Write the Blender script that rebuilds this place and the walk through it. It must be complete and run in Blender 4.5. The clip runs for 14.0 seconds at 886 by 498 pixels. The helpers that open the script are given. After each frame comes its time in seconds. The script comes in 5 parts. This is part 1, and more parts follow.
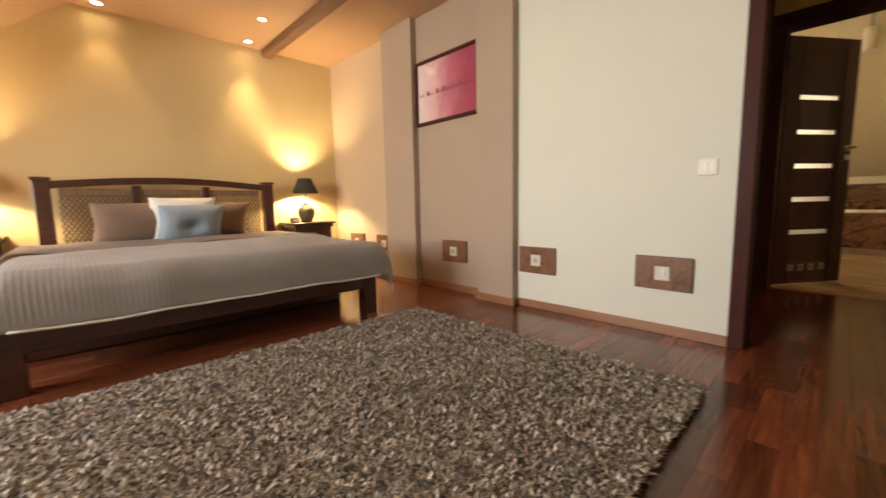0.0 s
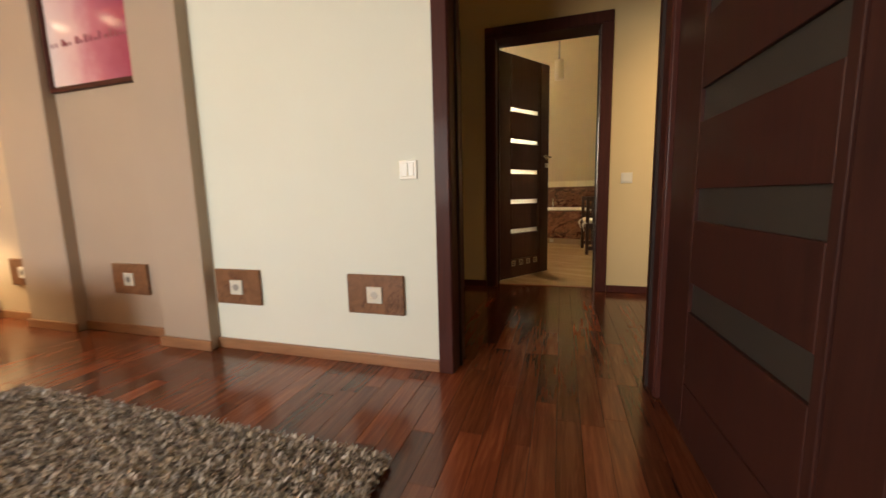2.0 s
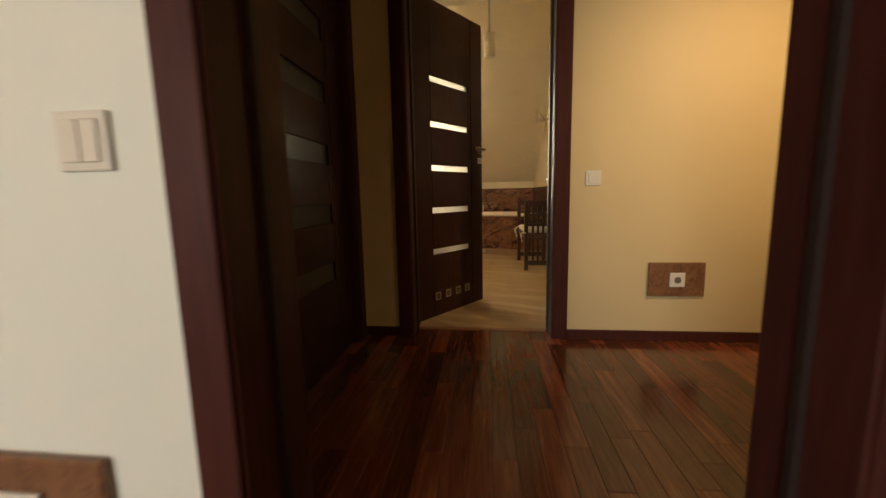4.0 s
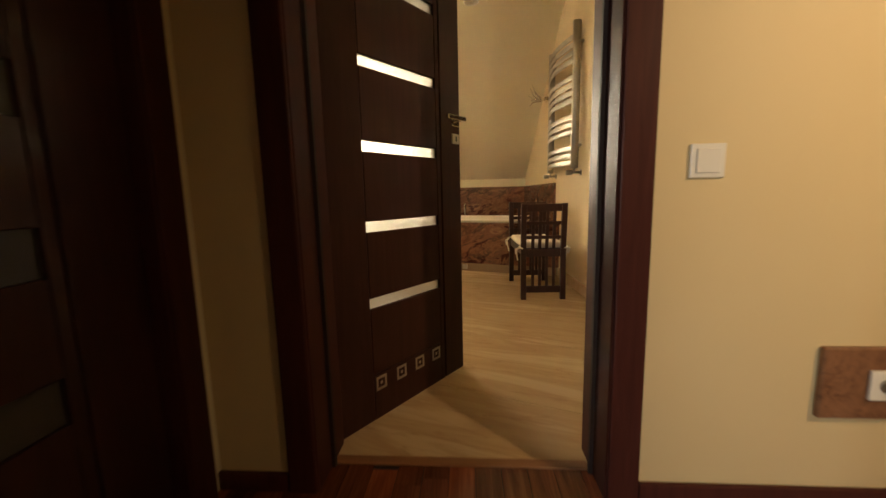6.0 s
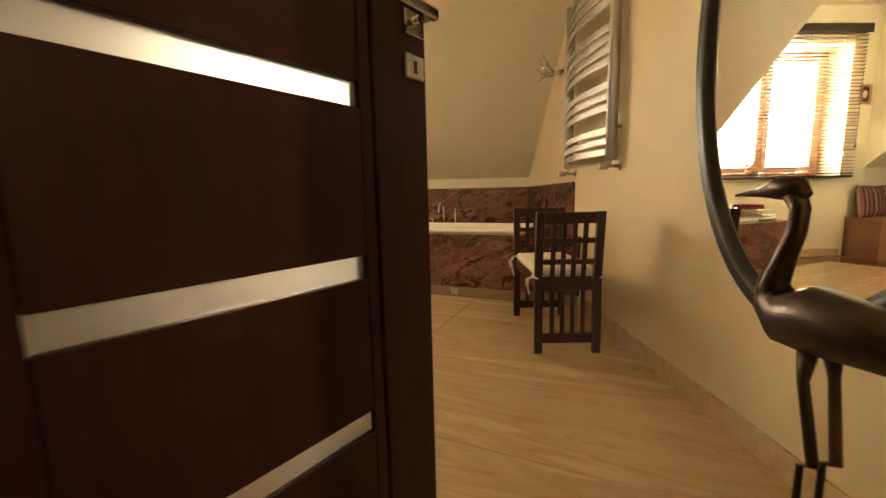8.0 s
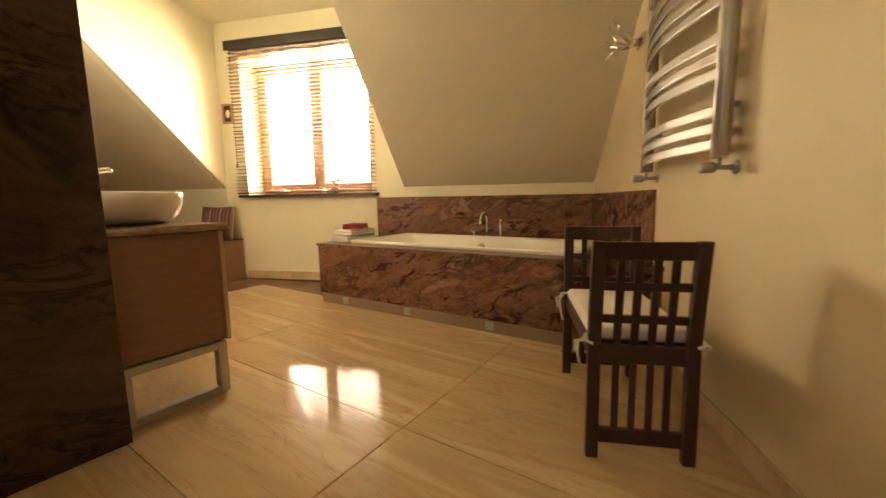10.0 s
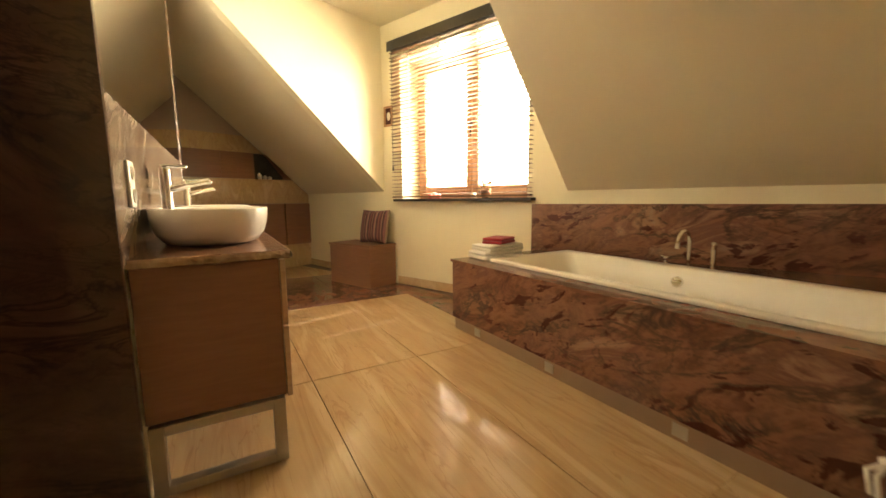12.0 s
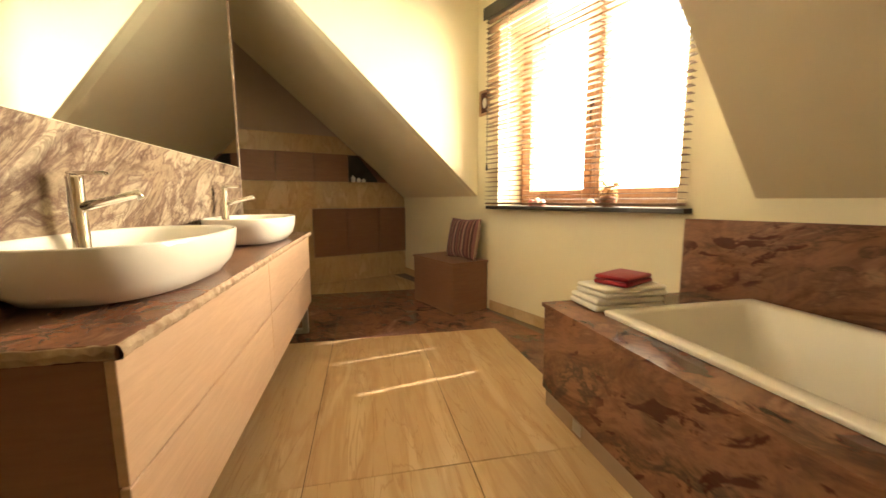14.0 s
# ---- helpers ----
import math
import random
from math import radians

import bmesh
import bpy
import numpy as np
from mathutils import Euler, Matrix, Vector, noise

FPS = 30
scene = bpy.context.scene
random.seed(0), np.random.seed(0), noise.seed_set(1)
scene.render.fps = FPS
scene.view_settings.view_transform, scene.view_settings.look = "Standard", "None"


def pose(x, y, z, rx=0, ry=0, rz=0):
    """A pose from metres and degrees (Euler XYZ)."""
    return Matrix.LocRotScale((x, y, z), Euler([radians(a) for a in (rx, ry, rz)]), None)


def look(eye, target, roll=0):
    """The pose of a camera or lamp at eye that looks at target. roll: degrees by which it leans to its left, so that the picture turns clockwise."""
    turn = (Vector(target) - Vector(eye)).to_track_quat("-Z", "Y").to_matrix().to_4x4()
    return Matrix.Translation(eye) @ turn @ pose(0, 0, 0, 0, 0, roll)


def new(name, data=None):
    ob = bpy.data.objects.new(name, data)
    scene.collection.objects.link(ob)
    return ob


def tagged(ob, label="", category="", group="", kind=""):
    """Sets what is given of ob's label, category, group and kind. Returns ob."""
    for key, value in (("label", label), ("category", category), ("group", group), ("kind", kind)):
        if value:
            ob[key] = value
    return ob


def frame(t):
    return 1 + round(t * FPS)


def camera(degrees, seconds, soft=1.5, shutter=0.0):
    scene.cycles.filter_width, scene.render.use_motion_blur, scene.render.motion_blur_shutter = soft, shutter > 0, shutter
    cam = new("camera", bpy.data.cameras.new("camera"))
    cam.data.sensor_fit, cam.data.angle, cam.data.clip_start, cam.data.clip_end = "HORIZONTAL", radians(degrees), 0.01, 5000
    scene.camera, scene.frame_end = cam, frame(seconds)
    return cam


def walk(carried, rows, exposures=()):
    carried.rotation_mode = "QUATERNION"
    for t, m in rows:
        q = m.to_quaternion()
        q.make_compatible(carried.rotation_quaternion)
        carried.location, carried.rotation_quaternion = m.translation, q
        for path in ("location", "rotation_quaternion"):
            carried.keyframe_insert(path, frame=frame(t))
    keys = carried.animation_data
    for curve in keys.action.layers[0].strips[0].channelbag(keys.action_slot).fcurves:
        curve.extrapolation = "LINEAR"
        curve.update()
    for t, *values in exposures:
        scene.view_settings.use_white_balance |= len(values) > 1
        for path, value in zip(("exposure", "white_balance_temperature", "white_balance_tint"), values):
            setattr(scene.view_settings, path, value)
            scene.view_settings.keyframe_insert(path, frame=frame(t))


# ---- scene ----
cam = camera(98.2, 14.0, 1.5, 0.5)
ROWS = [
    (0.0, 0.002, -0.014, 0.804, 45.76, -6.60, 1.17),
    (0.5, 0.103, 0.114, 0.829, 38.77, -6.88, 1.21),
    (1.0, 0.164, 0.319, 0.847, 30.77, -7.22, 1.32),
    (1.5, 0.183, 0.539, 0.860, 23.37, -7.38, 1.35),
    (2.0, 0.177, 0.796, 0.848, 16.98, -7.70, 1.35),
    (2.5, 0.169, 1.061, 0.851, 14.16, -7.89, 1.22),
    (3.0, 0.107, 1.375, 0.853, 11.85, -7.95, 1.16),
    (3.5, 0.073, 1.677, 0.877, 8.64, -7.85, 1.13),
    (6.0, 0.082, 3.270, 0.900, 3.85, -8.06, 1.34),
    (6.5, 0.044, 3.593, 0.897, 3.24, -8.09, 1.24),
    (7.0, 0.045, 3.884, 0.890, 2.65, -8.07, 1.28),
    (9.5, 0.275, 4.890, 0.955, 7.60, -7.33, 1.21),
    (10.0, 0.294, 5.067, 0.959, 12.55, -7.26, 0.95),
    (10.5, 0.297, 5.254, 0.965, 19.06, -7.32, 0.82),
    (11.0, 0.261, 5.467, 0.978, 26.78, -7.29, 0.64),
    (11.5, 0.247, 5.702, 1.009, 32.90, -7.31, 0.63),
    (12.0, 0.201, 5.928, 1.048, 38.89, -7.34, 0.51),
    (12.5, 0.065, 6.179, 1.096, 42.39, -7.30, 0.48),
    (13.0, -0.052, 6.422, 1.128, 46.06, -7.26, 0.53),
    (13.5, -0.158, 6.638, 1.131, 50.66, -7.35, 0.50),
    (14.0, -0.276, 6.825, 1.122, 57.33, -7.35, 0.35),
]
EXPOSURES = [(0.0, 2.0), (2.0, 2.12), (3.5, 1.9), (6.0, 2.05), (7.0, 2.2), (9.5, 2.02), (12.5, 2.03), (14.0, 1.92)]
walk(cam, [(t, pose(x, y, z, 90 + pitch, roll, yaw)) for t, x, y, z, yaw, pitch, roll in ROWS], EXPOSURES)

# ---- light ----
world = bpy.data.worlds.new("sky")
scene.world = world
world.use_nodes = True
wn = world.node_tree.nodes
sky = wn.new("ShaderNodeTexSky")
sky.sky_type = "NISHITA"
sky.sun_disc = False
sky.sun_elevation = radians(49.5)
sky.sun_rotation = radians(9)
world.node_tree.links.new(sky.outputs[0], wn["Background"].inputs[0])
wn["Background"].inputs[1].default_value = 0.15


def lamp(name, kind, power, color, m, **sizes):
    data = bpy.data.lights.new(name, kind)
    data.energy, data.color = power, color
    for key, value in sizes.items():
        if key == "size":
            data.size = value
        elif key == "size_y":
            data.shape, data.size_y = "RECTANGLE", value
        elif key == "radius":
            data.shadow_soft_size = value
        elif key == "angle":
            data.angle = value
        elif key == "cone":
            data.spot_size, data.spot_blend = radians(value), 0.35 if power < 20 else 1.0
    ob = new(name, data)
    ob.matrix_world = m
    return ob


WARM = (1.0, 0.62, 0.28)
lamp("sun", "SUN", 5.0, (1.0, 0.93, 0.82), look((0.17, 1.0, 1.19), (0, 0, 0)), angle=radians(0.5))
lamp("bath_window_daylight", "AREA", 215, (1.0, 0.82, 0.58), look((-2.32, 10.4, 1.80), (-2.25, 9.4, 2.15)), size=2.3, size_y=1.9)
# area lamp added behind the camera for the daylight of an unseen bedroom window
lamp("added_bedroom_window_light", "AREA", 46, (0.98, 0.93, 0.86), look((-2.4, -3.1, 1.5), (-2.2, 0, 1.35)), size=2.2, size_y=1.5)

# ---- materials ----


def nodes_of(name):
    m = bpy.data.materials.new(name)
    m.use_nodes = True
    return m, m.node_tree.nodes, m.node_tree.links, m.node_tree.nodes["Principled BSDF"]


def ramp(n, stops):
    r = n.new("ShaderNodeValToRGB")
    el = r.color_ramp.elements
    while len(el) < len(stops):
        el.new(0.5)
    for e, (p, c) in zip(el, stops):
        e.position, e.color = p, (*c, 1)
    return r


def coords(n, l, scale=(1, 1, 1), turn=0.0, local=False):
    if local:
        src = n.new("ShaderNodeTexCoord").outputs["Object"]
    else:
        src = n.new("ShaderNodeNewGeometry").outputs["Position"]
    mp = n.new("ShaderNodeMapping")
    mp.inputs["Rotation"].default_value = (0, 0, radians(turn))
    mp.inputs["Scale"].default_value = scale
    rot = n.new("ShaderNodeMapping")
    rot.inputs["Rotation"].default_value = (0, 0, radians(turn))
    mp.inputs["Rotation"].default_value = (0, 0, 0)
    l.new(src, rot.inputs["Vector"])
    l.new(rot.outputs[0], mp.inputs["Vector"])
    return mp.outputs[0]


def noise_tex(n, l, vec, scale, detail=4.0, rough=0.55, distortion=0.0):
    t = n.new("ShaderNodeTexNoise")
    t.inputs["Scale"].default_value = scale
    t.inputs["Detail"].default_value = detail
    t.inputs["Roughness"].default_value = rough
    t.inputs["Distortion"].default_value = distortion
    l.new(vec, t.inputs["Vector"])
    return t.outputs["Fac"]


def bump(n, l, bsdf, height, strength, distance=0.01):
    b = n.new("ShaderNodeBump")
    b.inputs["Strength"].default_value = strength
    b.inputs["Distance"].default_value = distance
    l.new(height, b.inputs["Height"])
    l.new(b.outputs[0], bsdf.inputs["Normal"])


def rough_range(n, l, bsdf, fac, low, high):
    r = n.new("ShaderNodeMapRange")
    r.inputs["To Min"].default_value, r.inputs["To Max"].default_value = low, high
    l.new(fac, r.inputs["Value"])
    l.new(r.outputs[0], bsdf.inputs["Roughness"])


def mixed(n, l, a, b, fac, mode="MIX"):
    m = n.new("ShaderNodeMix")
    m.data_type, m.blend_type = "RGBA", mode
    for sock, v in ((m.inputs["A"], a), (m.inputs["B"], b)):
        if isinstance(v, tuple):
            sock.default_value = (*v, 1)
        else:
            l.new(v, sock)
    if isinstance(fac, (int, float)):
        m.inputs["Factor"].default_value = fac
    else:
        l.new(fac, m.inputs["Factor"])
    return m.outputs["Result"]


def plain(name, a, b, scale=6.0, rough=(0.5, 0.65), metal=0.0, bumps=(120.0, 0.08), coat=0.0, local=False):
    """Two near colours in soft patches, a fine relief."""
    m, n, l, p = nodes_of(name)
    v = coords(n, l, local=local)
    big = noise_tex(n, l, v, scale, 5)
    r = ramp(n, ((0.3, a), (0.7, b)))
    l.new(big, r.inputs[0])
    l.new(r.outputs[0], p.inputs["Base Color"])
    rough_range(n, l, p, big, *rough)
    p.inputs["Metallic"].default_value = metal
    p.inputs["Coat Weight"].default_value = coat
    if bumps[1]:
        bump(n, l, p, noise_tex(n, l, v, bumps[0], 3), bumps[1], 0.002)
    return m


def wood(name, stops, stretch, scale=5.0, rough=(0.3, 0.45), coat=0.0, vary=0.0, turn=0.0, local=False):
    m, n, l, p = nodes_of(name)
    v = coords(n, l, stretch, turn, local)
    if vary:
        info = n.new("ShaderNodeObjectInfo")
        add = n.new("ShaderNodeVectorMath")
        mul = n.new("ShaderNodeMath")
        mul.operation, mul.inputs[1].default_value = "MULTIPLY", 37.0
        l.new(info.outputs["Random"], mul.inputs[0])
        l.new(v, add.inputs[0])
        l.new(mul.outputs[0], add.inputs[1])
        v = add.outputs[0]
    grain = noise_tex(n, l, v, scale, 8, 0.62, 0.6)
    r = ramp(n, stops)
    l.new(grain, r.inputs[0])
    col = r.outputs[0]
    if vary:
        tone = ramp(n, ((0.0, (0.42, 0.40, 0.38)), (0.5, (0.9, 0.88, 0.85)), (1.0, (1.7, 1.6, 1.45))))
        l.new(info.outputs["Random"], tone.inputs[0])
        col = mixed(n, l, col, tone.outputs[0], vary, "MULTIPLY")
    l.new(col, p.inputs["Base Color"])
    rough_range(n, l, p, grain, *rough)
    p.inputs["Coat Weight"].default_value = coat
    p.inputs["Coat Roughness"].default_value = 0.12
    bump(n, l, p, grain, 0.06, 0.002)
    return m


def marble(name, stops, vein, scale, stretch=(1, 1, 1), turn=0.0, rough=0.1, vein_width=0.02, dip=35.0, blotch=None):
    """Cloudy stone with torn dark veins that dip across it, and darker blotches."""
    m, n, l, p = nodes_of(name)
    v0 = coords(n, l, (1, 1, 1), -turn)
    tip = n.new("ShaderNodeMapping")
    tip.inputs["Rotation"].default_value = (radians(12), radians(dip), 0)
    l.new(v0, tip.inputs["Vector"])
    st = n.new("ShaderNodeMapping")
    st.inputs["Scale"].default_value = stretch
    l.new(tip.outputs[0], st.inputs["Vector"])
    v = st.outputs[0]
    cloud = noise_tex(n, l, v, scale, 12, 0.7, 0.9)
    r = ramp(n, stops)
    l.new(cloud, r.inputs[0])
    col = r.outputs[0]
    for k, (size, width, amount) in enumerate(((0.9, 1.0, 0.85), (2.3, 0.8, 0.6))):
        off = n.new("ShaderNodeVectorMath")
        off.inputs[1].default_value = (7.3 * k + 2, 3.1, 5.7)
        l.new(v, off.inputs[0])
        ridge = noise_tex(n, l, off.outputs[0], scale * size, 9, 0.62, 1.2)
        vr = ramp(n, ((0.5 - vein_width * width, (0, 0, 0)), (0.5, (amount, amount, amount)), (0.5 + vein_width * width * 1.6, (0, 0, 0))))
        l.new(ridge, vr.inputs[0])
        gate = noise_tex(n, l, off.outputs[0], scale * 0.6, 3)
        gr = ramp(n, ((0.44, (0, 0, 0)), (0.58, (1, 1, 1))))
        l.new(gate, gr.inputs[0])
        fac = mixed(n, l, vr.outputs[0], gr.outputs[0], 1.0, "MULTIPLY")
        col = mixed(n, l, col, vein, fac)
    if blotch:
        bl = noise_tex(n, l, v, scale * 2.4, 6, 0.6, 0.8)
        br = ramp(n, ((0.545, (0, 0, 0)), (0.585, (0.85, 0.85, 0.85))))
        l.new(bl, br.inputs[0])
        gate = noise_tex(n, l, v, scale * 0.7, 3)
        gr = ramp(n, ((0.46, (0, 0, 0)), (0.54, (1, 1, 1))))
        l.new(gate, gr.inputs[0])
        col = mixed(n, l, col, blotch, mixed(n, l, br.outputs[0], gr.outputs[0], 1.0, "MULTIPLY"))
    l.new(col, p.inputs["Base Color"])
    rough_range(n, l, p, cloud, rough, rough + 0.08)
    return m


def simple(name, col, rough, metal=0.0, **more):
    m, n, l, p = nodes_of(name)
    p.inputs["Base Color"].default_value = (*col, 1)
    p.inputs["Roughness"].default_value = rough
    p.inputs["Metallic"].default_value = metal
    for key, value in more.items():
        if key == "transmission":
            p.inputs["Transmission Weight"].default_value = value
        elif key == "glow":
            p.inputs["Emission Color"].default_value = (*value[:3], 1)
            p.inputs["Emission Strength"].default_value = value[3]
        elif key == "sheen":
            p.inputs["Sheen Weight"].default_value = value
    return m


def cloth(name, a, b, scale, rough=0.9, ribs=None):
    m, n, l, p = nodes_of(name)
    v = coords(n, l)
    big = noise_tex(n, l, v, scale, 4)
    r = ramp(n, ((0.3, a), (0.7, b)))
    l.new(big, r.inputs[0])
    l.new(r.outputs[0], p.inputs["Base Color"])
    p.inputs["Roughness"].default_value = rough
    p.inputs["Sheen Weight"].default_value = 0.25
    fine = noise_tex(n, l, v, 260.0, 2)
    if ribs:
        w = n.new("ShaderNodeTexWave")
        w.bands_direction = ribs[0]
        w.inputs["Scale"].default_value = ribs[1]
        w.inputs["Distortion"].default_value = 0.6
        l.new(v, w.inputs["Vector"])
        fine = mixed(n, l, w.outputs["Color"], fine, 0.3)
    bump(n, l, p, fine, 0.35, 0.004)
    return m


TILT_GRID = -21.0
PAINT_CREAM = plain("cream wall paint", (0.79, 0.73, 0.52), (0.83, 0.77, 0.56), 1.5, (0.55, 0.7), bumps=(90, 0.10))
PAINT_WHITE = plain("pale ivory wall paint", (0.725, 0.74, 0.635), (0.765, 0.78, 0.675), 1.2, (0.55, 0.7), bumps=(90, 0.10))
PAINT_TAUPE = plain("taupe wall paint", (0.40, 0.31, 0.23), (0.44, 0.345, 0.26), 1.2, (0.6, 0.75), bumps=(90, 0.10))
# taupe again, with the bedside lamp's warm light put into the colour
PAINT_TAUPE_LIT = plain("warm lit taupe wall paint", (0.52, 0.40, 0.27), (0.56, 0.44, 0.30), 1.2, (0.6, 0.75), bumps=(90, 0.10))
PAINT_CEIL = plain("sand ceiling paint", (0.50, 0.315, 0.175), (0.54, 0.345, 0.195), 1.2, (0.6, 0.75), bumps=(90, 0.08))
PAINT_YELLOW = plain("yellow wall paint", (0.60, 0.47, 0.24), (0.65, 0.51, 0.27), 1.2, (0.55, 0.7), bumps=(90, 0.10))
# wall cream with the east wall's dimmer, warmer light put into the colour
PAINT_CREAM_DIM = plain("dimmed cream wall paint", (0.66, 0.53, 0.31), (0.71, 0.575, 0.345), 1.4, (0.55, 0.7), bumps=(90, 0.10))
PAINT_SLOPE = plain("sand plaster paint", (0.73, 0.65, 0.46), (0.77, 0.69, 0.49), 1.4, (0.6, 0.75), bumps=(90, 0.10))
DARKWOOD = wood("dark wenge veneer", ((0.25, (0.034, 0.0125, 0.0095)), (0.75, (0.055, 0.020, 0.0150))), (9, 9, 0.8), 4.0, (0.36, 0.5), 0.08)
CASING = wood("mahogany casing", ((0.25, (0.045, 0.013, 0.010)), (0.75, (0.080, 0.024, 0.017))), (9, 9, 0.8), 4.0, (0.42, 0.55), 0.04)
for dull in (DARKWOOD, CASING):
    dull.node_tree.nodes["Principled BSDF"].inputs["Specular IOR Level"].default_value = 0.13
BEDWOOD = wood("dark teak", ((0.25, (0.030, 0.009, 0.006)), (0.75, (0.075, 0.024, 0.014))), (5, 1, 5), 5.0, (0.25, 0.4), 0.2)
CHAIRWOOD = wood("dark mahogany", ((0.25, (0.026, 0.007, 0.005)), (0.75, (0.058, 0.016, 0.011))), (8, 8, 1), 5.0, (0.3, 0.45), 0.2)
BASEWOOD = wood("oak skirting", ((0.3, (0.24, 0.11, 0.05)), (0.7, (0.36, 0.18, 0.085))), (1, 8, 8), 5.0, (0.35, 0.5), 0.1)
PARQUET = wood("merbau parquet", ((0.2, (0.080, 0.022, 0.011)), (0.5, (0.17, 0.049, 0.022)), (0.8, (0.29, 0.100, 0.044))), (16, 1.1, 8), 3.0, (0.13, 0.26), 0.25, 0.75)
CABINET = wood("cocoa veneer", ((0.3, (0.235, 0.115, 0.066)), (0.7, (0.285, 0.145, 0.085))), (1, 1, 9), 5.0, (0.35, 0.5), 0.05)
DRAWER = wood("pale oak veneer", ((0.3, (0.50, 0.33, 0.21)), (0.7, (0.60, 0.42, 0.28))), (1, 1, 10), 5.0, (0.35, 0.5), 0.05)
WINWOOD = wood("orange pine", ((0.3, (0.34, 0.18, 0.085)), (0.7, (0.46, 0.27, 0.14))), (6, 6, 1), 4.0, (0.35, 0.5), 0.1)
SLATWOOD = wood("honey slat", ((0.3, (0.11, 0.056, 0.025)), (0.7, (0.17, 0.092, 0.042))), (1, 8, 8), 4.0, (0.35, 0.5), 0.1)
STONE_RED = marble("rust brown marble", ((0.28, (0.075, 0.032, 0.024)), (0.40, (0.19, 0.088, 0.054)), (0.48, (0.28, 0.140, 0.084)), (0.55, (0.19, 0.092, 0.064)), (0.62, (0.34, 0.190, 0.118)), (0.76, (0.33, 0.25, 0.185))), (0.050, 0.036, 0.030), 2.5, (0.75, 1, 1.7), TILT_GRID, 0.12, 0.035, 24, (0.060, 0.012, 0.013))
STONE_PALE = marble("veined beige marble", ((0.34, (0.10, 0.060, 0.046)), (0.45, (0.31, 0.24, 0.165)), (0.51, (0.15, 0.098, 0.074)), (0.58, (0.38, 0.315, 0.23)), (0.75, (0.33, 0.275, 0.205))), (0.075, 0.042, 0.032), 2.7, (0.7, 1, 2.6), TILT_GRID, 0.12, 0.05, -32)
STONE_SPLIT = plain("split marble edge", (0.26, 0.165, 0.095), (0.46, 0.35, 0.235), 28, (0.7, 0.85), bumps=(90, 0.4))
STONE_DARK = marble("dark chocolate marble", ((0.3, (0.035, 0.017, 0.011)), (0.6, (0.075, 0.036, 0.022)), (0.85, (0.13, 0.068, 0.042))), (0.02, 0.01, 0.008), 2.4, (1, 1, 2.5), TILT_GRID, 0.14, 0.03, 20)
STONE_SOCKET = marble("brown stone plate", ((0.3, (0.15, 0.068, 0.032)), (0.6, (0.25, 0.12, 0.058)), (0.8, (0.30, 0.16, 0.085))), (0.06, 0.022, 0.012), 9.0, (1, 1, 1.5), 0, 0.3, 0.02, 50)
CHROME = simple("chrome", (0.78, 0.76, 0.72), 0.08, 1.0)
STEEL = plain("brushed steel", (0.42, 0.39, 0.34), (0.50, 0.47, 0.42), 8, (0.42, 0.55), 1.0, (200, 0.03))
CERAMIC = simple("white ceramic", (0.84, 0.81, 0.74), 0.08)
ACRYLIC = simple("ivory bath acrylic", (0.82, 0.78, 0.68), 0.30)
PLASTIC = simple("white switch plastic", (0.70, 0.66, 0.55), 0.3)
MIRROR = simple("mirror silver", (0.92, 0.93, 0.92), 0.01, 1.0)
FROST = simple("frosted glass", (0.80, 0.78, 0.70), 0.45, transmission=0.75)
GLASS = simple("clear glass", (0.97, 0.99, 0.98), 0.0, transmission=1.0)
SMOKE = simple("smoked glass", (0.040, 0.034, 0.028), 0.38)
BRONZE = plain("dark bronze", (0.045, 0.028, 0.020), (0.085, 0.055, 0.038), 14, (0.28, 0.42), 0.7, (60, 0.15))
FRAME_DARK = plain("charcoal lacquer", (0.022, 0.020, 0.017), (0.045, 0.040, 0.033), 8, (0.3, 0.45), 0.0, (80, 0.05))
GROUT = simple("grey brown grout", (0.11, 0.075, 0.045), 0.8)
SUBFLOOR = simple("dark rubbery seam", (0.02, 0.008, 0.005), 0.7)


def travertine():
    m, n, l, p = nodes_of("polished travertine")
    info = n.new("ShaderNodeObjectInfo")
    v = coords(n, l, (0.30, 2.6, 1), -TILT_GRID)
    add = n.new("ShaderNodeVectorMath")
    mul = n.new("ShaderNodeMath")
    mul.operation, mul.inputs[1].default_value = "MULTIPLY", 19.0
    l.new(info.outputs["Random"], mul.inputs[0])
    l.new(v, add.inputs[0])
    l.new(mul.outputs[0], add.inputs[1])
    f = noise_tex(n, l, add.outputs[0], 2.0, 6, 0.55, 0.9)
    r = ramp(n, ((0.25, (0.50, 0.34, 0.18)), (0.45, (0.58, 0.42, 0.24)), (0.52, (0.52, 0.36, 0.20)), (0.6, (0.63, 0.47, 0.28)), (0.8, (0.66, 0.51, 0.32))))
    l.new(f, r.inputs[0])
    thin = noise_tex(n, l, add.outputs[0], 2.6, 4, 0.5, 1.2)
    tr = ramp(n, ((0.488, (0, 0, 0)), (0.5, (1, 1, 1)), (0.512, (0, 0, 0))))
    l.new(thin, tr.inputs[0])
    half = n.new("ShaderNodeMath")
    half.operation, half.inputs[1].default_value = "MULTIPLY", 0.45
    l.new(tr.outputs[0], half.inputs[0])
    l.new(mixed(n, l, r.outputs[0], (0.36, 0.21, 0.10), half.outputs[0]), p.inputs["Base Color"])
    rough_range(n, l, p, f, 0.04, 0.10)
    p.inputs["Specular IOR Level"].default_value = 0.26
    return m


TRAVERTINE = travertine()

# ---- mesh helpers ----


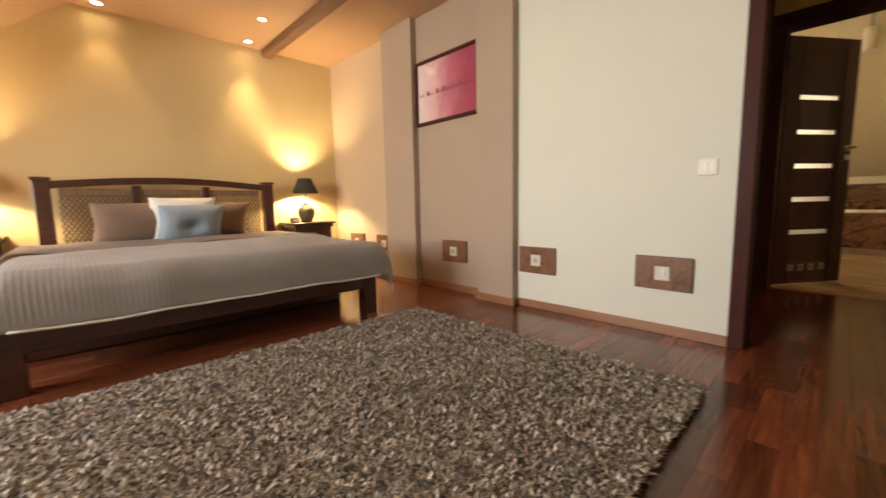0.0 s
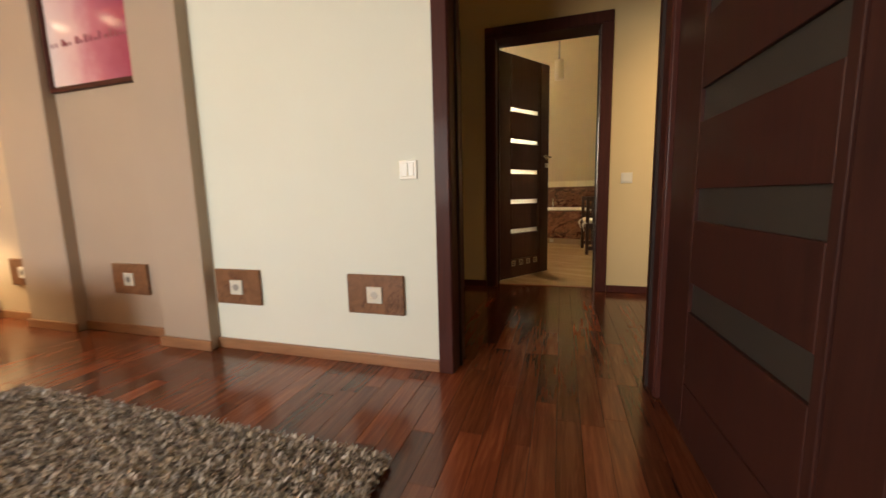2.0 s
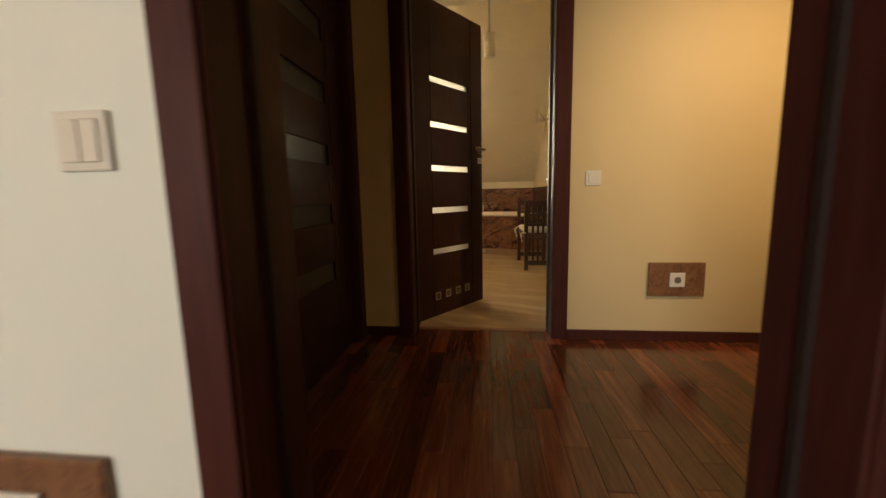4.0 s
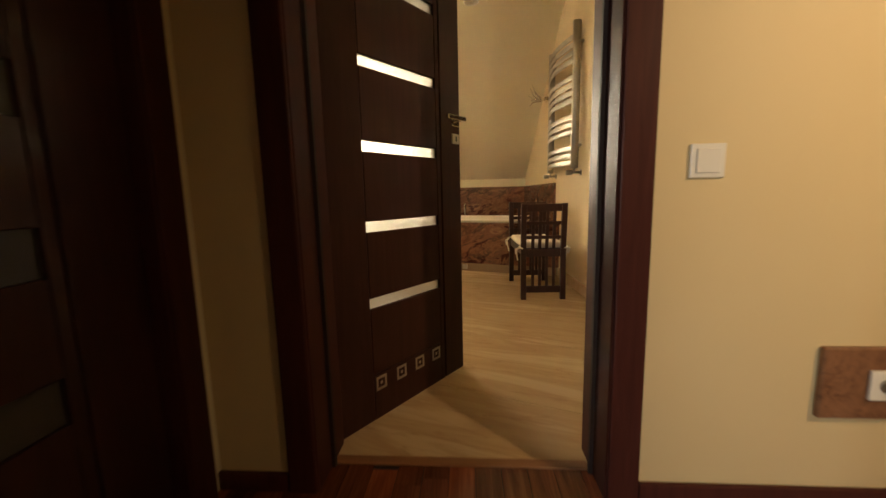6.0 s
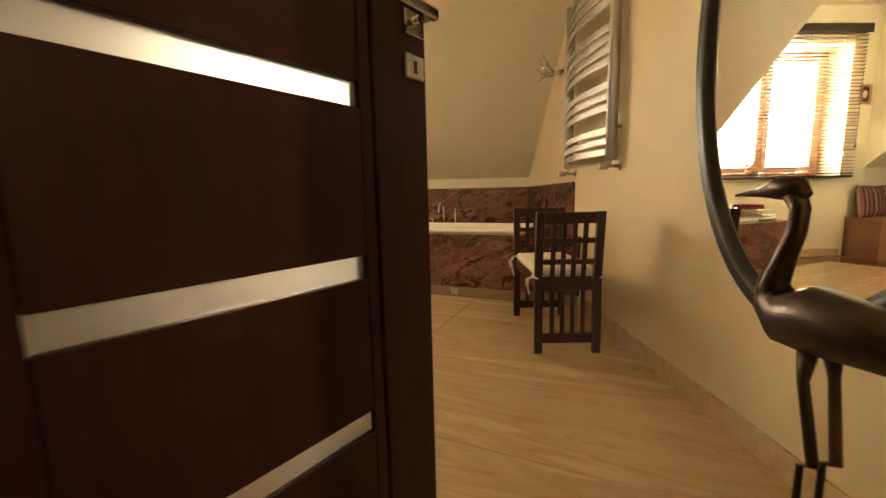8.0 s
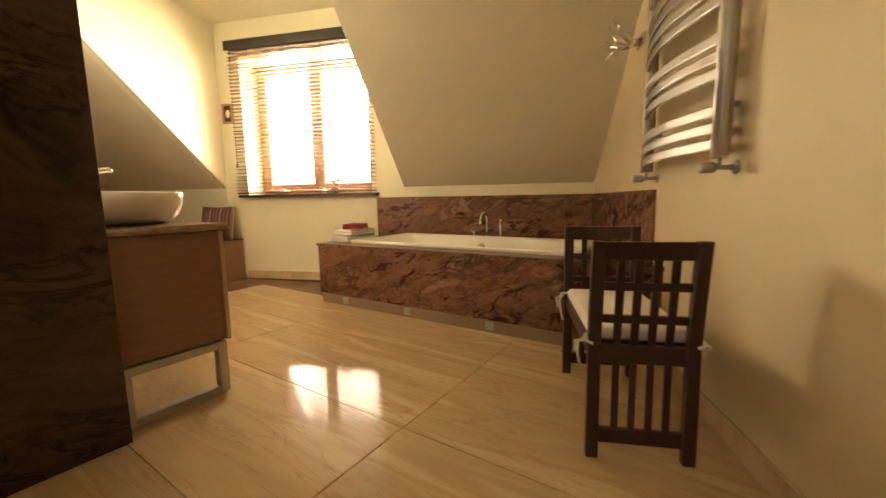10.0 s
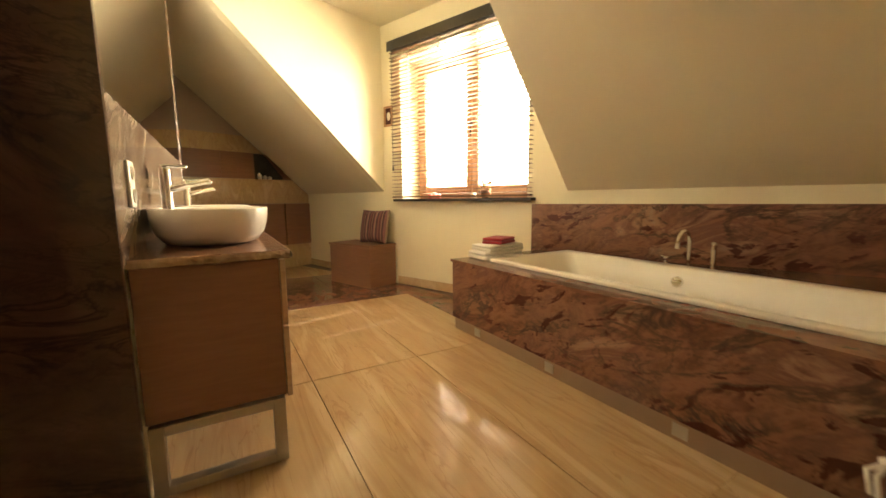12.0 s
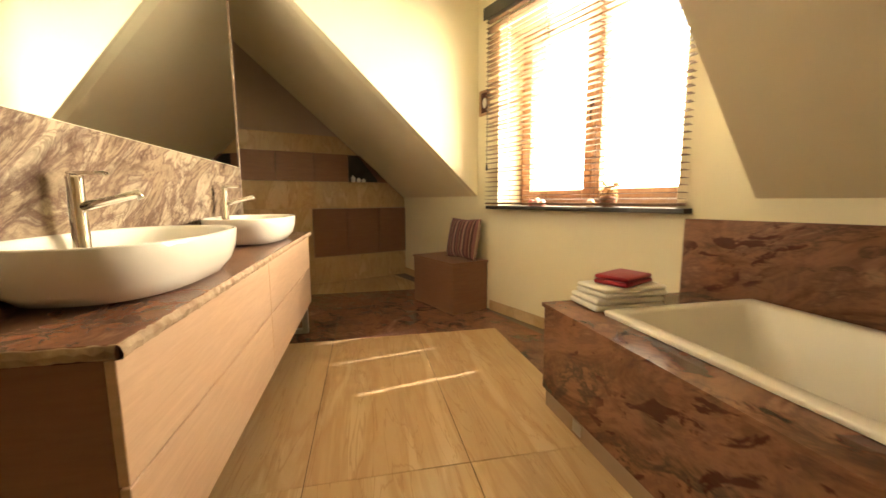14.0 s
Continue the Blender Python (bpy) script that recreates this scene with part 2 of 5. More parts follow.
def box(bm, lo, hi, bevel=0.0, m=None, seg=1):
    """A box between two corners, its edges rounded by bevel, moved by m."""
    lo, hi = Vector(lo), Vector(hi)
    made = bmesh.ops.create_cube(bm, size=1.0)["verts"]
    for v in made:
        v.co = Vector([(lo[i] + hi[i]) / 2 + v.co[i] * (hi[i] - lo[i]) for i in range(3)])
    if bevel:
        edges = list({e for v in made for e in v.link_edges})
        res = bmesh.ops.bevel(bm, geom=edges, offset=bevel, segments=seg, profile=0.5, affect="EDGES")
        made = list({v for f in res["faces"] for v in f.verts} | {v for v in made if v.is_valid})
    if m is not None:
        bmesh.ops.transform(bm, matrix=m, verts=made)
    return made


def tube(bm, points, radii, sides=10, cap=True):
    """A round bar along points."""
    if isinstance(radii, (int, float)):
        radii = [radii] * len(points)
    points = [Vector(p) for p in points]
    rings, side = [], None
    for i, p in enumerate(points):
        d = (points[min(i + 1, len(points) - 1)] - points[max(i - 1, 0)]).normalized()
        if side is None:
            side = d.orthogonal().normalized()
        side = (side - d * side.dot(d)).normalized()
        up = d.cross(side)
        rings.append([bm.verts.new(p + (side * math.cos(a) + up * math.sin(a)) * radii[i]) for a in [2 * math.pi * k / sides for k in range(sides)]])
    for a, b in zip(rings, rings[1:]):
        for k in range(sides):
            f = bm.faces.new((a[k], a[(k + 1) % sides], b[(k + 1) % sides], b[k]))
            f.smooth = True
    if cap:
        bm.faces.new(rings[0][::-1])
        bm.faces.new(rings[-1])


def lathe(bm, profile, sides=28, sx=1.0, sy=1.0, power=2.0, m=None, cap=True):
    """A turned or oval body: profile of (radius, z); power over 2 squares it off."""
    rings, made = [], []
    for r, z in profile:
        ring = []
        for k in range(sides):
            a = 2 * math.pi * k / sides
            c, s = math.cos(a), math.sin(a)
            q = (abs(c) ** power + abs(s) ** power) ** (-1 / power)
            ring.append(bm.verts.new((r * c * q * sx, r * s * q * sy, z)))
        rings.append(ring)
        made += ring
    for a, b in zip(rings, rings[1:]):
        for k in range(sides):
            bm.faces.new((a[k], a[(k + 1) % sides], b[(k + 1) % sides], b[k])).smooth = True
    for ring, flip in ((rings[0], True), (rings[-1], False)):
        if cap and (ring[0].co - ring[sides // 2].co).length > 0.001:
            bm.faces.new(ring[::-1] if flip else ring)
    if m is not None:
        bmesh.ops.transform(bm, matrix=m, verts=made)


def prism(bm, pts, away):
    """A flat polygon given depth along the vector away."""
    away = Vector(away)
    a = [bm.verts.new(p) for p in pts]
    b = [bm.verts.new(Vector(p) + away) for p in pts]
    bm.faces.new(a)
    bm.faces.new(b[::-1])
    for i in range(len(a)):
        j = (i + 1) % len(a)
        bm.faces.new((a[j], a[i], b[i], b[j]))
    bmesh.ops.recalc_face_normals(bm, faces=bm.faces)


def cushion_mesh(bm, sx, sy, sz, nx=14, ny=14, puff=0.5, m=None, tuft=False):
    """A stuffed cushion lying flat: fat in the middle, thin at the seams."""
    made, top, low = [], {}, {}
    for i in range(nx + 1):
        for j in range(ny + 1):
            u, v = 2 * i / nx - 1, 2 * j / ny - 1
            h = ((1 - abs(u) ** 3) * (1 - abs(v) ** 3)) ** puff * sz / 2
            if tuft:
                h *= 1 - 0.75 * math.exp(-(u * u + v * v) * 9)
            pin = 1 - 0.07 * (1 - abs(u * v))
            wob = 0.012 * noise.noise(Vector((u * 2.3, v * 2.3, sx * 7))) 
            x, y = u * sx / 2 * (pin if abs(v) > 0.5 else 1 - 0.03), v * sy / 2 * pin
            top[i, j] = bm.verts.new((x, y, h + 0.006 + wob * h / sz * 2))
            low[i, j] = bm.verts.new((x, y, -h - 0.006))
            made += [top[i, j], low[i, j]]
    for i in range(nx):
        for j in range(ny):
            bm.faces.new((top[i, j], top[i + 1, j], top[i + 1, j + 1], top[i, j + 1])).smooth = True
            bm.faces.new((low[i, j], low[i, j + 1], low[i + 1, j + 1], low[i + 1, j])).smooth = True
    rim = [(i, 0) for i in range(nx)] + [(nx, j) for j in range(ny)] + [(i, ny) for i in range(nx, 0, -1)] + [(0, j) for j in range(ny, 0, -1)]
    for a, b in zip(rim, rim[1:] + rim[:1]):
        bm.faces.new((low[a], low[b], top[b], top[a])).smooth = True
    if m is not None:
        bmesh.ops.transform(bm, matrix=m, verts=made)


def done(name, bm, material):
    me = bpy.data.meshes.new(name)
    bm.to_mesh(me)
    bm.free()
    me.materials.append(material)
    return me


def part(name, bm, material, parent=None, label="", m=None):
    ob = new(name, done(name, bm, material))
    if parent is not None:
        ob.parent = parent
    if m is not None:
        ob.matrix_basis = m
    if label:
        ob["label"] = label
    return ob


def thing(name, label, category, m=None, group="", kind=""):
    ob = new(name)
    ob.empty_display_size = 0.1
    if m is not None:
        ob.matrix_basis = m
    return tagged(ob, label, category, group, kind)


def solid(name, material, label, category="", kind="structure"):
    """Starts a one-mesh thing: returns (bm, finish)."""
    bm = bmesh.new()

    def finish():
        return tagged(part(name, bm, material), label, category, kind=kind)
    return bm, finish


def boxes(name, material, label, category, spans, bevel=0.0, kind="structure"):
    bm, finish = solid(name, material, label, category, kind)
    for lo, hi in spans:
        box(bm, lo, hi, bevel)
    return finish()


# bathroom grid: everything tiled or fitted runs 21 degrees off the house walls
CA, SA = math.cos(radians(TILT_GRID)), math.sin(radians(TILT_GRID))


def grid(u, v, z=0.0):
    return Vector((u * CA - v * SA, u * SA + v * CA, z))


# ---- structure: bedroom and hall ----
BED_CEIL, HALL_CEIL, BATH_CEIL = 2.57, 2.57, 3.12
HEAD_X = -4.67
boxes("wall_north", PAINT_WHITE, "pale ivory painted wall beside the bedroom doorway", "wall", [((-1.745, 2.50, 0), (-0.32, 2.68, BED_CEIL)), ((-0.32, 2.50, 2.21), (0.575, 2.68, BED_CEIL)), ((0.575, 2.50, 0), (2.6, 2.68, BED_CEIL))])
boxes("wall_taupe_panel", PAINT_TAUPE, "taupe painted wall section with a picture", "wall", [((-2.95, 2.54, 0), (-2.10, 2.68, BED_CEIL))])
boxes("wall_pilaster_1", PAINT_TAUPE, "shallow taupe painted wall pilaster", "pilaster", [((-2.10, 2.43, 0), (-1.745, 2.68, BED_CEIL))], 0.003)
boxes("wall_pilaster_2", PAINT_TAUPE, "shallow taupe painted wall pilaster", "pilaster", [((-3.43, 2.468, 0), (-2.95, 2.68, BED_CEIL))], 0.003)
boxes("wall_tan_panel", PAINT_TAUPE_LIT, "taupe wall section beside the bed, lamp warmth in its colour", "wall", [((HEAD_X - 0.15, 2.565, 0), (-3.43, 2.68, BED_CEIL))])
boxes("wall_headboard", PAINT_YELLOW, "yellow painted wall behind the bed", "wall", [((HEAD_X - 0.15, -3.0, 0), (HEAD_X, 2.565, BED_CEIL))])
# out of view; the opening is added for the bedroom's area lamp
boxes("wall_south", PAINT_CREAM, "unseen cream wall with an added window opening", "wall", [((HEAD_X - 0.15, -3.15, 0), (-3.5, -3.0, BED_CEIL)), ((-1.3, -3.15, 0), (1.65, -3.0, BED_CEIL)), ((-3.5, -3.15, 0), (-1.3, -3.0, 0.75)), ((-3.5, -3.15, 2.25), (-1.3, -3.0, BED_CEIL))])
boxes("wall_east", PAINT_CREAM, "cream painted bedroom wall", "wall", [((1.5, -3.0, 0), (1.65, 2.5, BED_CEIL))])
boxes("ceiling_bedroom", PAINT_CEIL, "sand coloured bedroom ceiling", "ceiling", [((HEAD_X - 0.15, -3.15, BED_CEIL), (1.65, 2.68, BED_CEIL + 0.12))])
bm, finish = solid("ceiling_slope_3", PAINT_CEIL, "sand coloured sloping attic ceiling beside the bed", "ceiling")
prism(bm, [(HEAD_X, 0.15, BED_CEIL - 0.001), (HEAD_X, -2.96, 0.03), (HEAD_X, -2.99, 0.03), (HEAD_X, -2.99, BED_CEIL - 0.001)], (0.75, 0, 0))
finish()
boxes("wall_hall_west", PAINT_CREAM, "cream hall wall", "wall", [((-0.92, 2.68, 0), (-0.71, 3.175, HALL_CEIL)), ((-0.92, 3.175, 2.215), (-0.71, 4.205, HALL_CEIL)), ((-0.92, 4.205, 0), (-0.71, 4.32, HALL_CEIL))])
boxes("wall_hall_north", PAINT_YELLOW, "warm cream hall wall beside the bathroom doorway", "wall", [((-0.92, 4.32, 0), (-0.41, 4.53, 3.2)), ((-0.41, 4.32, 2.21), (0.485, 4.53, 3.2)), ((0.485, 4.32, 0), (2.75, 4.53, 3.2))])
boxes("wall_hall_east", PAINT_CREAM, "cream end wall of the hall", "wall", [((2.6, 2.5, 0), (2.75, 4.32, HALL_CEIL))])
boxes("ceiling_hall", PAINT_CREAM, "cream hall ceiling", "ceiling", [((-0.92, 2.68, HALL_CEIL), (2.75, 4.32, HALL_CEIL + 0.12))])

# ---- structure: bathroom ----
KNEE, PITCH, WALL_Y = 1.117, 0.83, 9.30
LEFT_CHEEK, RIGHT_CHEEK, FAR_X = -3.47, -1.097, -5.8
END_Y, KNEE_L = 9.48, 1.155


def right_x(y):
    return 1.16 - (y - 4.5) * 0.045


WX0, WX1, WZ0, WZ1 = -3.15, -1.49, 1.06, 2.68
THICK = 0.42
boxes("wall_window", PAINT_CREAM, "cream bathroom wall with a window opening", "wall", [((LEFT_CHEEK, WALL_Y, 0), (WX0, WALL_Y + THICK, BATH_CEIL)), ((WX1, WALL_Y, 0), (1.3, WALL_Y + THICK, BATH_CEIL)), ((WX0, WALL_Y, 0), (WX1, WALL_Y + THICK, WZ0)), ((WX0, WALL_Y, WZ1), (WX1, WALL_Y + THICK, BATH_CEIL))])
bm, finish = solid("wall_knee", PAINT_CREAM, "low cream wall under the roof slope", "wall")
prism(bm, [(LEFT_CHEEK, WALL_Y, 0), (FAR_X, END_Y + 0.027, 0), (FAR_X, END_Y + 0.027, BATH_CEIL), (LEFT_CHEEK, WALL_Y, BATH_CEIL)], (0, 0.42, 0))
finish()
bm, finish = solid("wall_bath_east", PAINT_CREAM_DIM, "cream bathroom wall with a towel radiator and oval mirror", "wall")
prism(bm, [(right_x(4.53), 4.53, 0), (right_x(9.3), 9.3, 0), (right_x(9.3), 9.3, BATH_CEIL), (right_x(4.53), 4.53, BATH_CEIL)], (0.2, 0, 0))
finish()
for nm, x0, x1, shift, knee in (("ceiling_slope_1", FAR_X, LEFT_CHEEK, END_Y + 0.027 - WALL_Y, KNEE_L), ("ceiling_slope_2", RIGHT_CHEEK, 1.3, 0.0, KNEE)):
    bm, finish = solid(nm, PAINT_SLOPE, "sand plastered sloping attic ceiling", "ceiling")
    top_y = WALL_Y - (BATH_CEIL - knee) / PITCH
    prism(bm, [(x0, WALL_Y + shift - 0.002, knee), (x1, WALL_Y - 0.002, knee), (x1, top_y, BATH_CEIL), (x0, top_y + shift, BATH_CEIL)], (0, 0.09, 0.11))
    finish()
for nm, x0, x1, knee in (("wall_cheek_1", LEFT_CHEEK - 0.1, LEFT_CHEEK + 0.004, KNEE_L), ("wall_cheek_2", RIGHT_CHEEK - 0.004, RIGHT_CHEEK + 0.1, KNEE)):
    bm, finish = solid(nm, PAINT_CREAM, "cream triangular dormer side wall", "wall")
    y0, z0 = WALL_Y - 0.004, knee + 0.006
    prism(bm, [(x0, y0, z0), (x0, WALL_Y - (BATH_CEIL - knee) / PITCH, BATH_CEIL), (x0, y0, BATH_CEIL)], (x1 - x0, 0, 0))
    finish()
boxes("ceiling_bathroom", PAINT_CREAM, "cream bathroom ceiling", "ceiling", [((FAR_X, 4.53, BATH_CEIL), (1.4, WALL_Y + THICK, BATH_CEIL + 0.1))])
boxes("wall_bath_south", PAINT_CREAM, "cream bathroom wall", "wall", [((FAR_X, 4.40, 0), (-0.92, 4.53, 3.2))])
boxes("wall_bath_west", PAINT_CREAM, "cream bathroom end wall", "wall", [((FAR_X - 0.15, 4.40, 0), (FAR_X, 9.9, 3.2))])

# unseen overhang added to block the sun from the upper slats
boxes("eave", WINWOOD, "unseen boarded eave added outside the dormer window to cut the sun", "eave", [((-3.8, WALL_Y + THICK + 0.01, 3.22), (-0.8, 10.25, 3.30))])
boxes("floor", SUBFLOOR, "dark wooden floor base", "floor", [((HEAD_X - 0.15, -3.15, -0.1), (2.75, 4.46, -0.006))])
boxes("floor_bathroom", GROUT, "grouted bathroom floor base", "floor", [((FAR_X, 4.46, -0.1), (1.4, 9.6, -0.006))])

# ---- doors ----


def door_frame(door, x0, x1, y0, y1, top, wood_mat, wide=0.092):
    """Jambs through the wall and flat casings on both faces, in the door's own frame."""
    for a, b in ((x0 - 0.02, x0), (x1, x1 + 0.02)):
        bm = bmesh.new()
        box(bm, (a, y0 - 0.012, 0), (b, y1 + 0.012, top + 0.02), 0.003)
        part("jamb", bm, wood_mat, door)
    bm = bmesh.new()
    box(bm, (x0, y0 - 0.012, top), (x1, y1 + 0.012, top + 0.02), 0.003)
    part("head", bm, wood_mat, door)
    for ya, yb in ((y0 - 0.022, y0 - 0.002), (y1 + 0.002, y1 + 0.022)):
        for a, b in ((x0 - wide, x0 - 0.004), (x1 + 0.004, x1 + wide)):
            bm = bmesh.new()
            box(bm, (a, ya, 0), (b, yb, top + 0.005), 0.006, seg=2)
            part("casing", bm, wood_mat, door)
        bm = bmesh.new()
        box(bm, (x0 - wide, ya, top + 0.006), (x1 + wide, yb, top + 0.003 + wide), 0.006, seg=2)
        part("casing", bm, wood_mat, door)
    for a in (x0, x1 - 0.012):
        bm = bmesh.new()
        box(bm, (a, (y0 + y1) / 2 - 0.008, 0), (a + 0.012, (y0 + y1) / 2 + 0.008, top))
        part("seal", bm, SUBFLOOR, door, "dark rubber door seal")


def door_leaf(door, m, width, height, lites, pane_mat, pane_x, groove_x, vents=(), thick=0.04):
    """A flush veneered leaf with a column of slim glass strips. Face at y=0, depth to +y."""
    bm = bmesh.new()
    x0, x1 = pane_x
    z_at = 0.012
    box(bm, (x0, 0, 0.012), (x1 + 0.001, thick, 0.198), 0.002)
    z_at = 0.202
    for lo, hi in lites:
        box(bm, (x0, 0, z_at), (x1, thick, lo), 0.002)
        z_at = hi
    box(bm, (x0, 0, z_at), (x1, thick, height), 0.002)
    box(bm, (0, 0, 0.012), (x0 - 0.001, thick, height), 0.003)
    g0, g1 = groove_x
    box(bm, (x1 + 0.001, 0, 0.012), (g0, thick, height), 0.002)
    box(bm, (g0, 0.007, 0.012), (g1, thick - 0.007, height))
    box(bm, (g1, 0, 0.012), (width, thick, height), 0.003)
    leaf = part("leaf", bm, DARKWOOD, door, "dark wenge door leaf with glass strips", m)
    for lo, hi in lites:
        bm = bmesh.new()
        box(bm, (x0 - 0.004, 0.012, lo - 0.004), (x1 + 0.004, 0.022, hi + 0.004))
        part("pane", bm, pane_mat, leaf, "frosted glass strip")
    for vx in vents:
        bm = bmesh.new()
        for lo, hi in (((-0.028, -0.028), (0.028, -0.018)), ((-0.028, 0.018), (0.028, 0.028)), ((-0.028, -0.018), (-0.018, 0.018)), ((0.018, -0.018), (0.028, 0.018)), ((-0.006, -0.006), (0.006, 0.006))):
            box(bm, (vx + lo[0], -0.004, 0.16 + lo[1]), (vx + hi[0], -0.0005, 0.16 + hi[1]), 0.001)
        part("vent", bm, STEEL, leaf, "square steel door vent")
    return leaf


def lever(leaf, x, z, toward, thick=0.04, both=True):
    """A square-section lever on a square rose, with a key plate under it."""
    for side, y in ((-1, 0.0), (1, thick)) if both else ((-1, 0.0),):
        bm = bmesh.new()
        box(bm, (x - 0.026, min(y, y + side * 0.009), z - 0.026), (x + 0.026, max(y, y + side * 0.009), z + 0.026), 0.002)
        tube(bm, [(x, y, z), (x, y + side * 0.055, z)], 0.009, 10)
        a, b = sorted((x + toward * -0.01, x + toward * 0.125))
        box(bm, (a, min(y + side * 0.045, y + side * 0.062), z - 0.010), (b, max(y + side * 0.045, y + side * 0.062), z + 0.010), 0.004, seg=2)
        part("handle", bm, CHROME, leaf, "chrome lever handle")
        bm = bmesh.new()
        box(bm, (x - 0.026, min(y, y + side * 0.008), z - 0.105), (x + 0.026, max(y, y + side * 0.008), z - 0.060), 0.002)
        plate = part("key_plate", bm, STEEL, leaf, "square steel key plate")
        bm = bmesh.new()
        box(bm, (x - 0.004, y + side * 0.0085 - 0.001, z - 0.095), (x + 0.004, y + side * 0.0085 + 0.001, z - 0.072))
        part("keyhole", bm, FRAME_DARK, leaf)


door_1 = thing("door_1", "mahogany doorway with a wide open dark wenge leaf", "door", kind="structure")
door_frame(door_1, -0.30, 0.555, 2.50, 2.68, 2.19, CASING, 0.076)
leaf_1 = door_leaf(door_1, pose(0.573, 2.45, 0, 0, 0, -87), 1.0, 2.18, [(0.45 + 0.305 * k, 0.55 + 0.305 * k) for k in range(5)], SMOKE, (0.235, 0.83), (0.86, 0.868))
lever(leaf_1, 0.945, 1.20, -1)
door_2 = thing("door_2", "mahogany doorway with a half open wenge bathroom leaf", "door", kind="structure")
door_frame(door_2, -0.39, 0.465, 4.32, 4.53, 2.19, CASING)
leaf_2 = door_leaf(door_2, pose(-0.40, 4.53, 0, 0, 0, 55.3), 0.775, 2.18, [(0.468 + 0.297 * k, 0.510 + 0.297 * k) for k in range(5)], FROST, (0.175, 0.597), (0.622, 0.631), (0.21, 0.325, 0.44, 0.555))
lever(leaf_2, 0.735, 1.24, -1)
door_3 = thing("door_3", "closed dark wenge hall door in a mahogany frame", "door", pose(-0.71, 3.18, 0, 0, 0, 90), kind="structure")
door_frame(door_3, 0.02, 1.0, 0.0, 0.21, 2.19, CASING)
leaf_3 = door_leaf(door_3, pose(0.03, 0.03, 0), 0.965, 2.18, [(0.45 + 0.305 * k, 0.55 + 0.305 * k) for k in range(5)], SMOKE, (0.15, 0.74), (0.77, 0.778))
lever(leaf_3, 0.06, 1.20, 1, both=False)


# ---- wall fittings ----
def skirting(name, points, height, thick, material, label):
    """A skirting board along a wall, bevelled on top; the wall is on the left of the run."""
    bm = bmesh.new()
    for a, b in zip(points, points[1:]):
        a, b = Vector((*a, 0)), Vector((*b, 0))
        d = (b - a)
        m = Matrix.Translation(a) @ Matrix.Rotation(math.atan2(d.y, d.x), 4, "Z")
        box(bm, (0, -thick, 0), (d.length, -0.001, height), 0.004, m, 2)
    return tagged(part(name, bm, material), label, "baseboard", kind="structure")


for run in ([(HEAD_X, 2.565), (-3.43, 2.565)], [(-3.448, 2.468), (-2.932, 2.468)], [(-2.95, 2.54), (-2.10, 2.54)], [(-2.118, 2.43), (-1.727, 2.43)], [(-1.745, 2.50), (-0.376, 2.50)]):
    skirting("baseboard", run, 0.06, 0.018, BASEWOOD, "slim oak baseboard along the bedroom wall")
skirting("baseboard", [(-0.71, 4.32), (-0.485, 4.32)], 0.06, 0.018, CASING, "dark baseboard in the hall")
skirting("baseboard", [(0.56, 4.32), (2.6, 4.32)], 0.06, 0.018, CASING, "dark baseboard in the hall")

def stone_socket(x, z, y, facing=1.0, w=0.31, h=0.20):
    ob = thing("wall_socket", "white wall socket on a brown stone plate", "socket", pose(x, y, z), "stone plate sockets")
    bm = bmesh.new()
    box(bm, (-w / 2, -0.02, -h / 2), (w / 2, -0.0005, h / 2), 0.004)
    part("stone_plate", bm, STONE_SOCKET, ob, "brown stone plate")
    bm = bmesh.new()
    box(bm, (-0.042, -0.030, -0.042), (0.042, -0.020, 0.042), 0.004, seg=2)
    face = part("socket_face", bm, PLASTIC, ob)
    bm = bmesh.new()
    lathe(bm, [(0.019, 0), (0.019, 0.002)], 16, m=pose(0, -0.0305, 0, 90, 0, 0))
    part("socket_well", bm, STEEL, face)


for x, y in ((-0.705, 2.5), (-1.565, 2.5), (-2.47, 2.54), (-3.60, 2.565), (-4.17, 2.565)):
    stone_socket(x, 0.372, y)
stone_socket(1.17, 0.375, 4.32)


def wall_switch(x, y, z, keys=2):
    ob = thing("light_switch", "square ivory plastic light switch on the wall", "switch", pose(x, y, z), "light switches")
    bm = bmesh.new()
    box(bm, (-0.043, -0.009, -0.043), (0.043, -0.0005, 0.043), 0.003, seg=2)
    part("cover_plate", bm, PLASTIC, ob)
    for k in range(keys):
        bm = bmesh.new()
        w = 0.062 / keys
        box(bm, (-0.031 + k * w + 0.001, -0.013, -0.031), (-0.031 + (k + 1) * w - 0.001, -0.009, 0.031), 0.002)
        part("rocker", bm, PLASTIC, ob)


wall_switch(-0.508, 2.50, 0.978)
wall_switch(0.69, 4.32, 0.97, 1)

# ---- bedroom ----
FABRIC_BROWN = cloth("brown cotton", (0.20, 0.13, 0.085), (0.25, 0.165, 0.11), 4)
FABRIC_GREY = cloth("grey quilted cotton", (0.57, 0.55, 0.535), (0.66, 0.64, 0.62), 3, ribs=("Y", 14.0))
FABRIC_TAUPE = cloth("taupe blanket", (0.25, 0.165, 0.11), (0.31, 0.21, 0.145), 3)
FABRIC_BLUE = cloth("pale blue cotton", (0.27, 0.33, 0.40), (0.33, 0.40, 0.47), 5)
FABRIC_WHITE = cloth("white cotton", (0.74, 0.72, 0.66), (0.80, 0.78, 0.72), 5)
FABRIC_RED = cloth("crimson terry", (0.24, 0.003, 0.012), (0.34, 0.006, 0.02), 9)
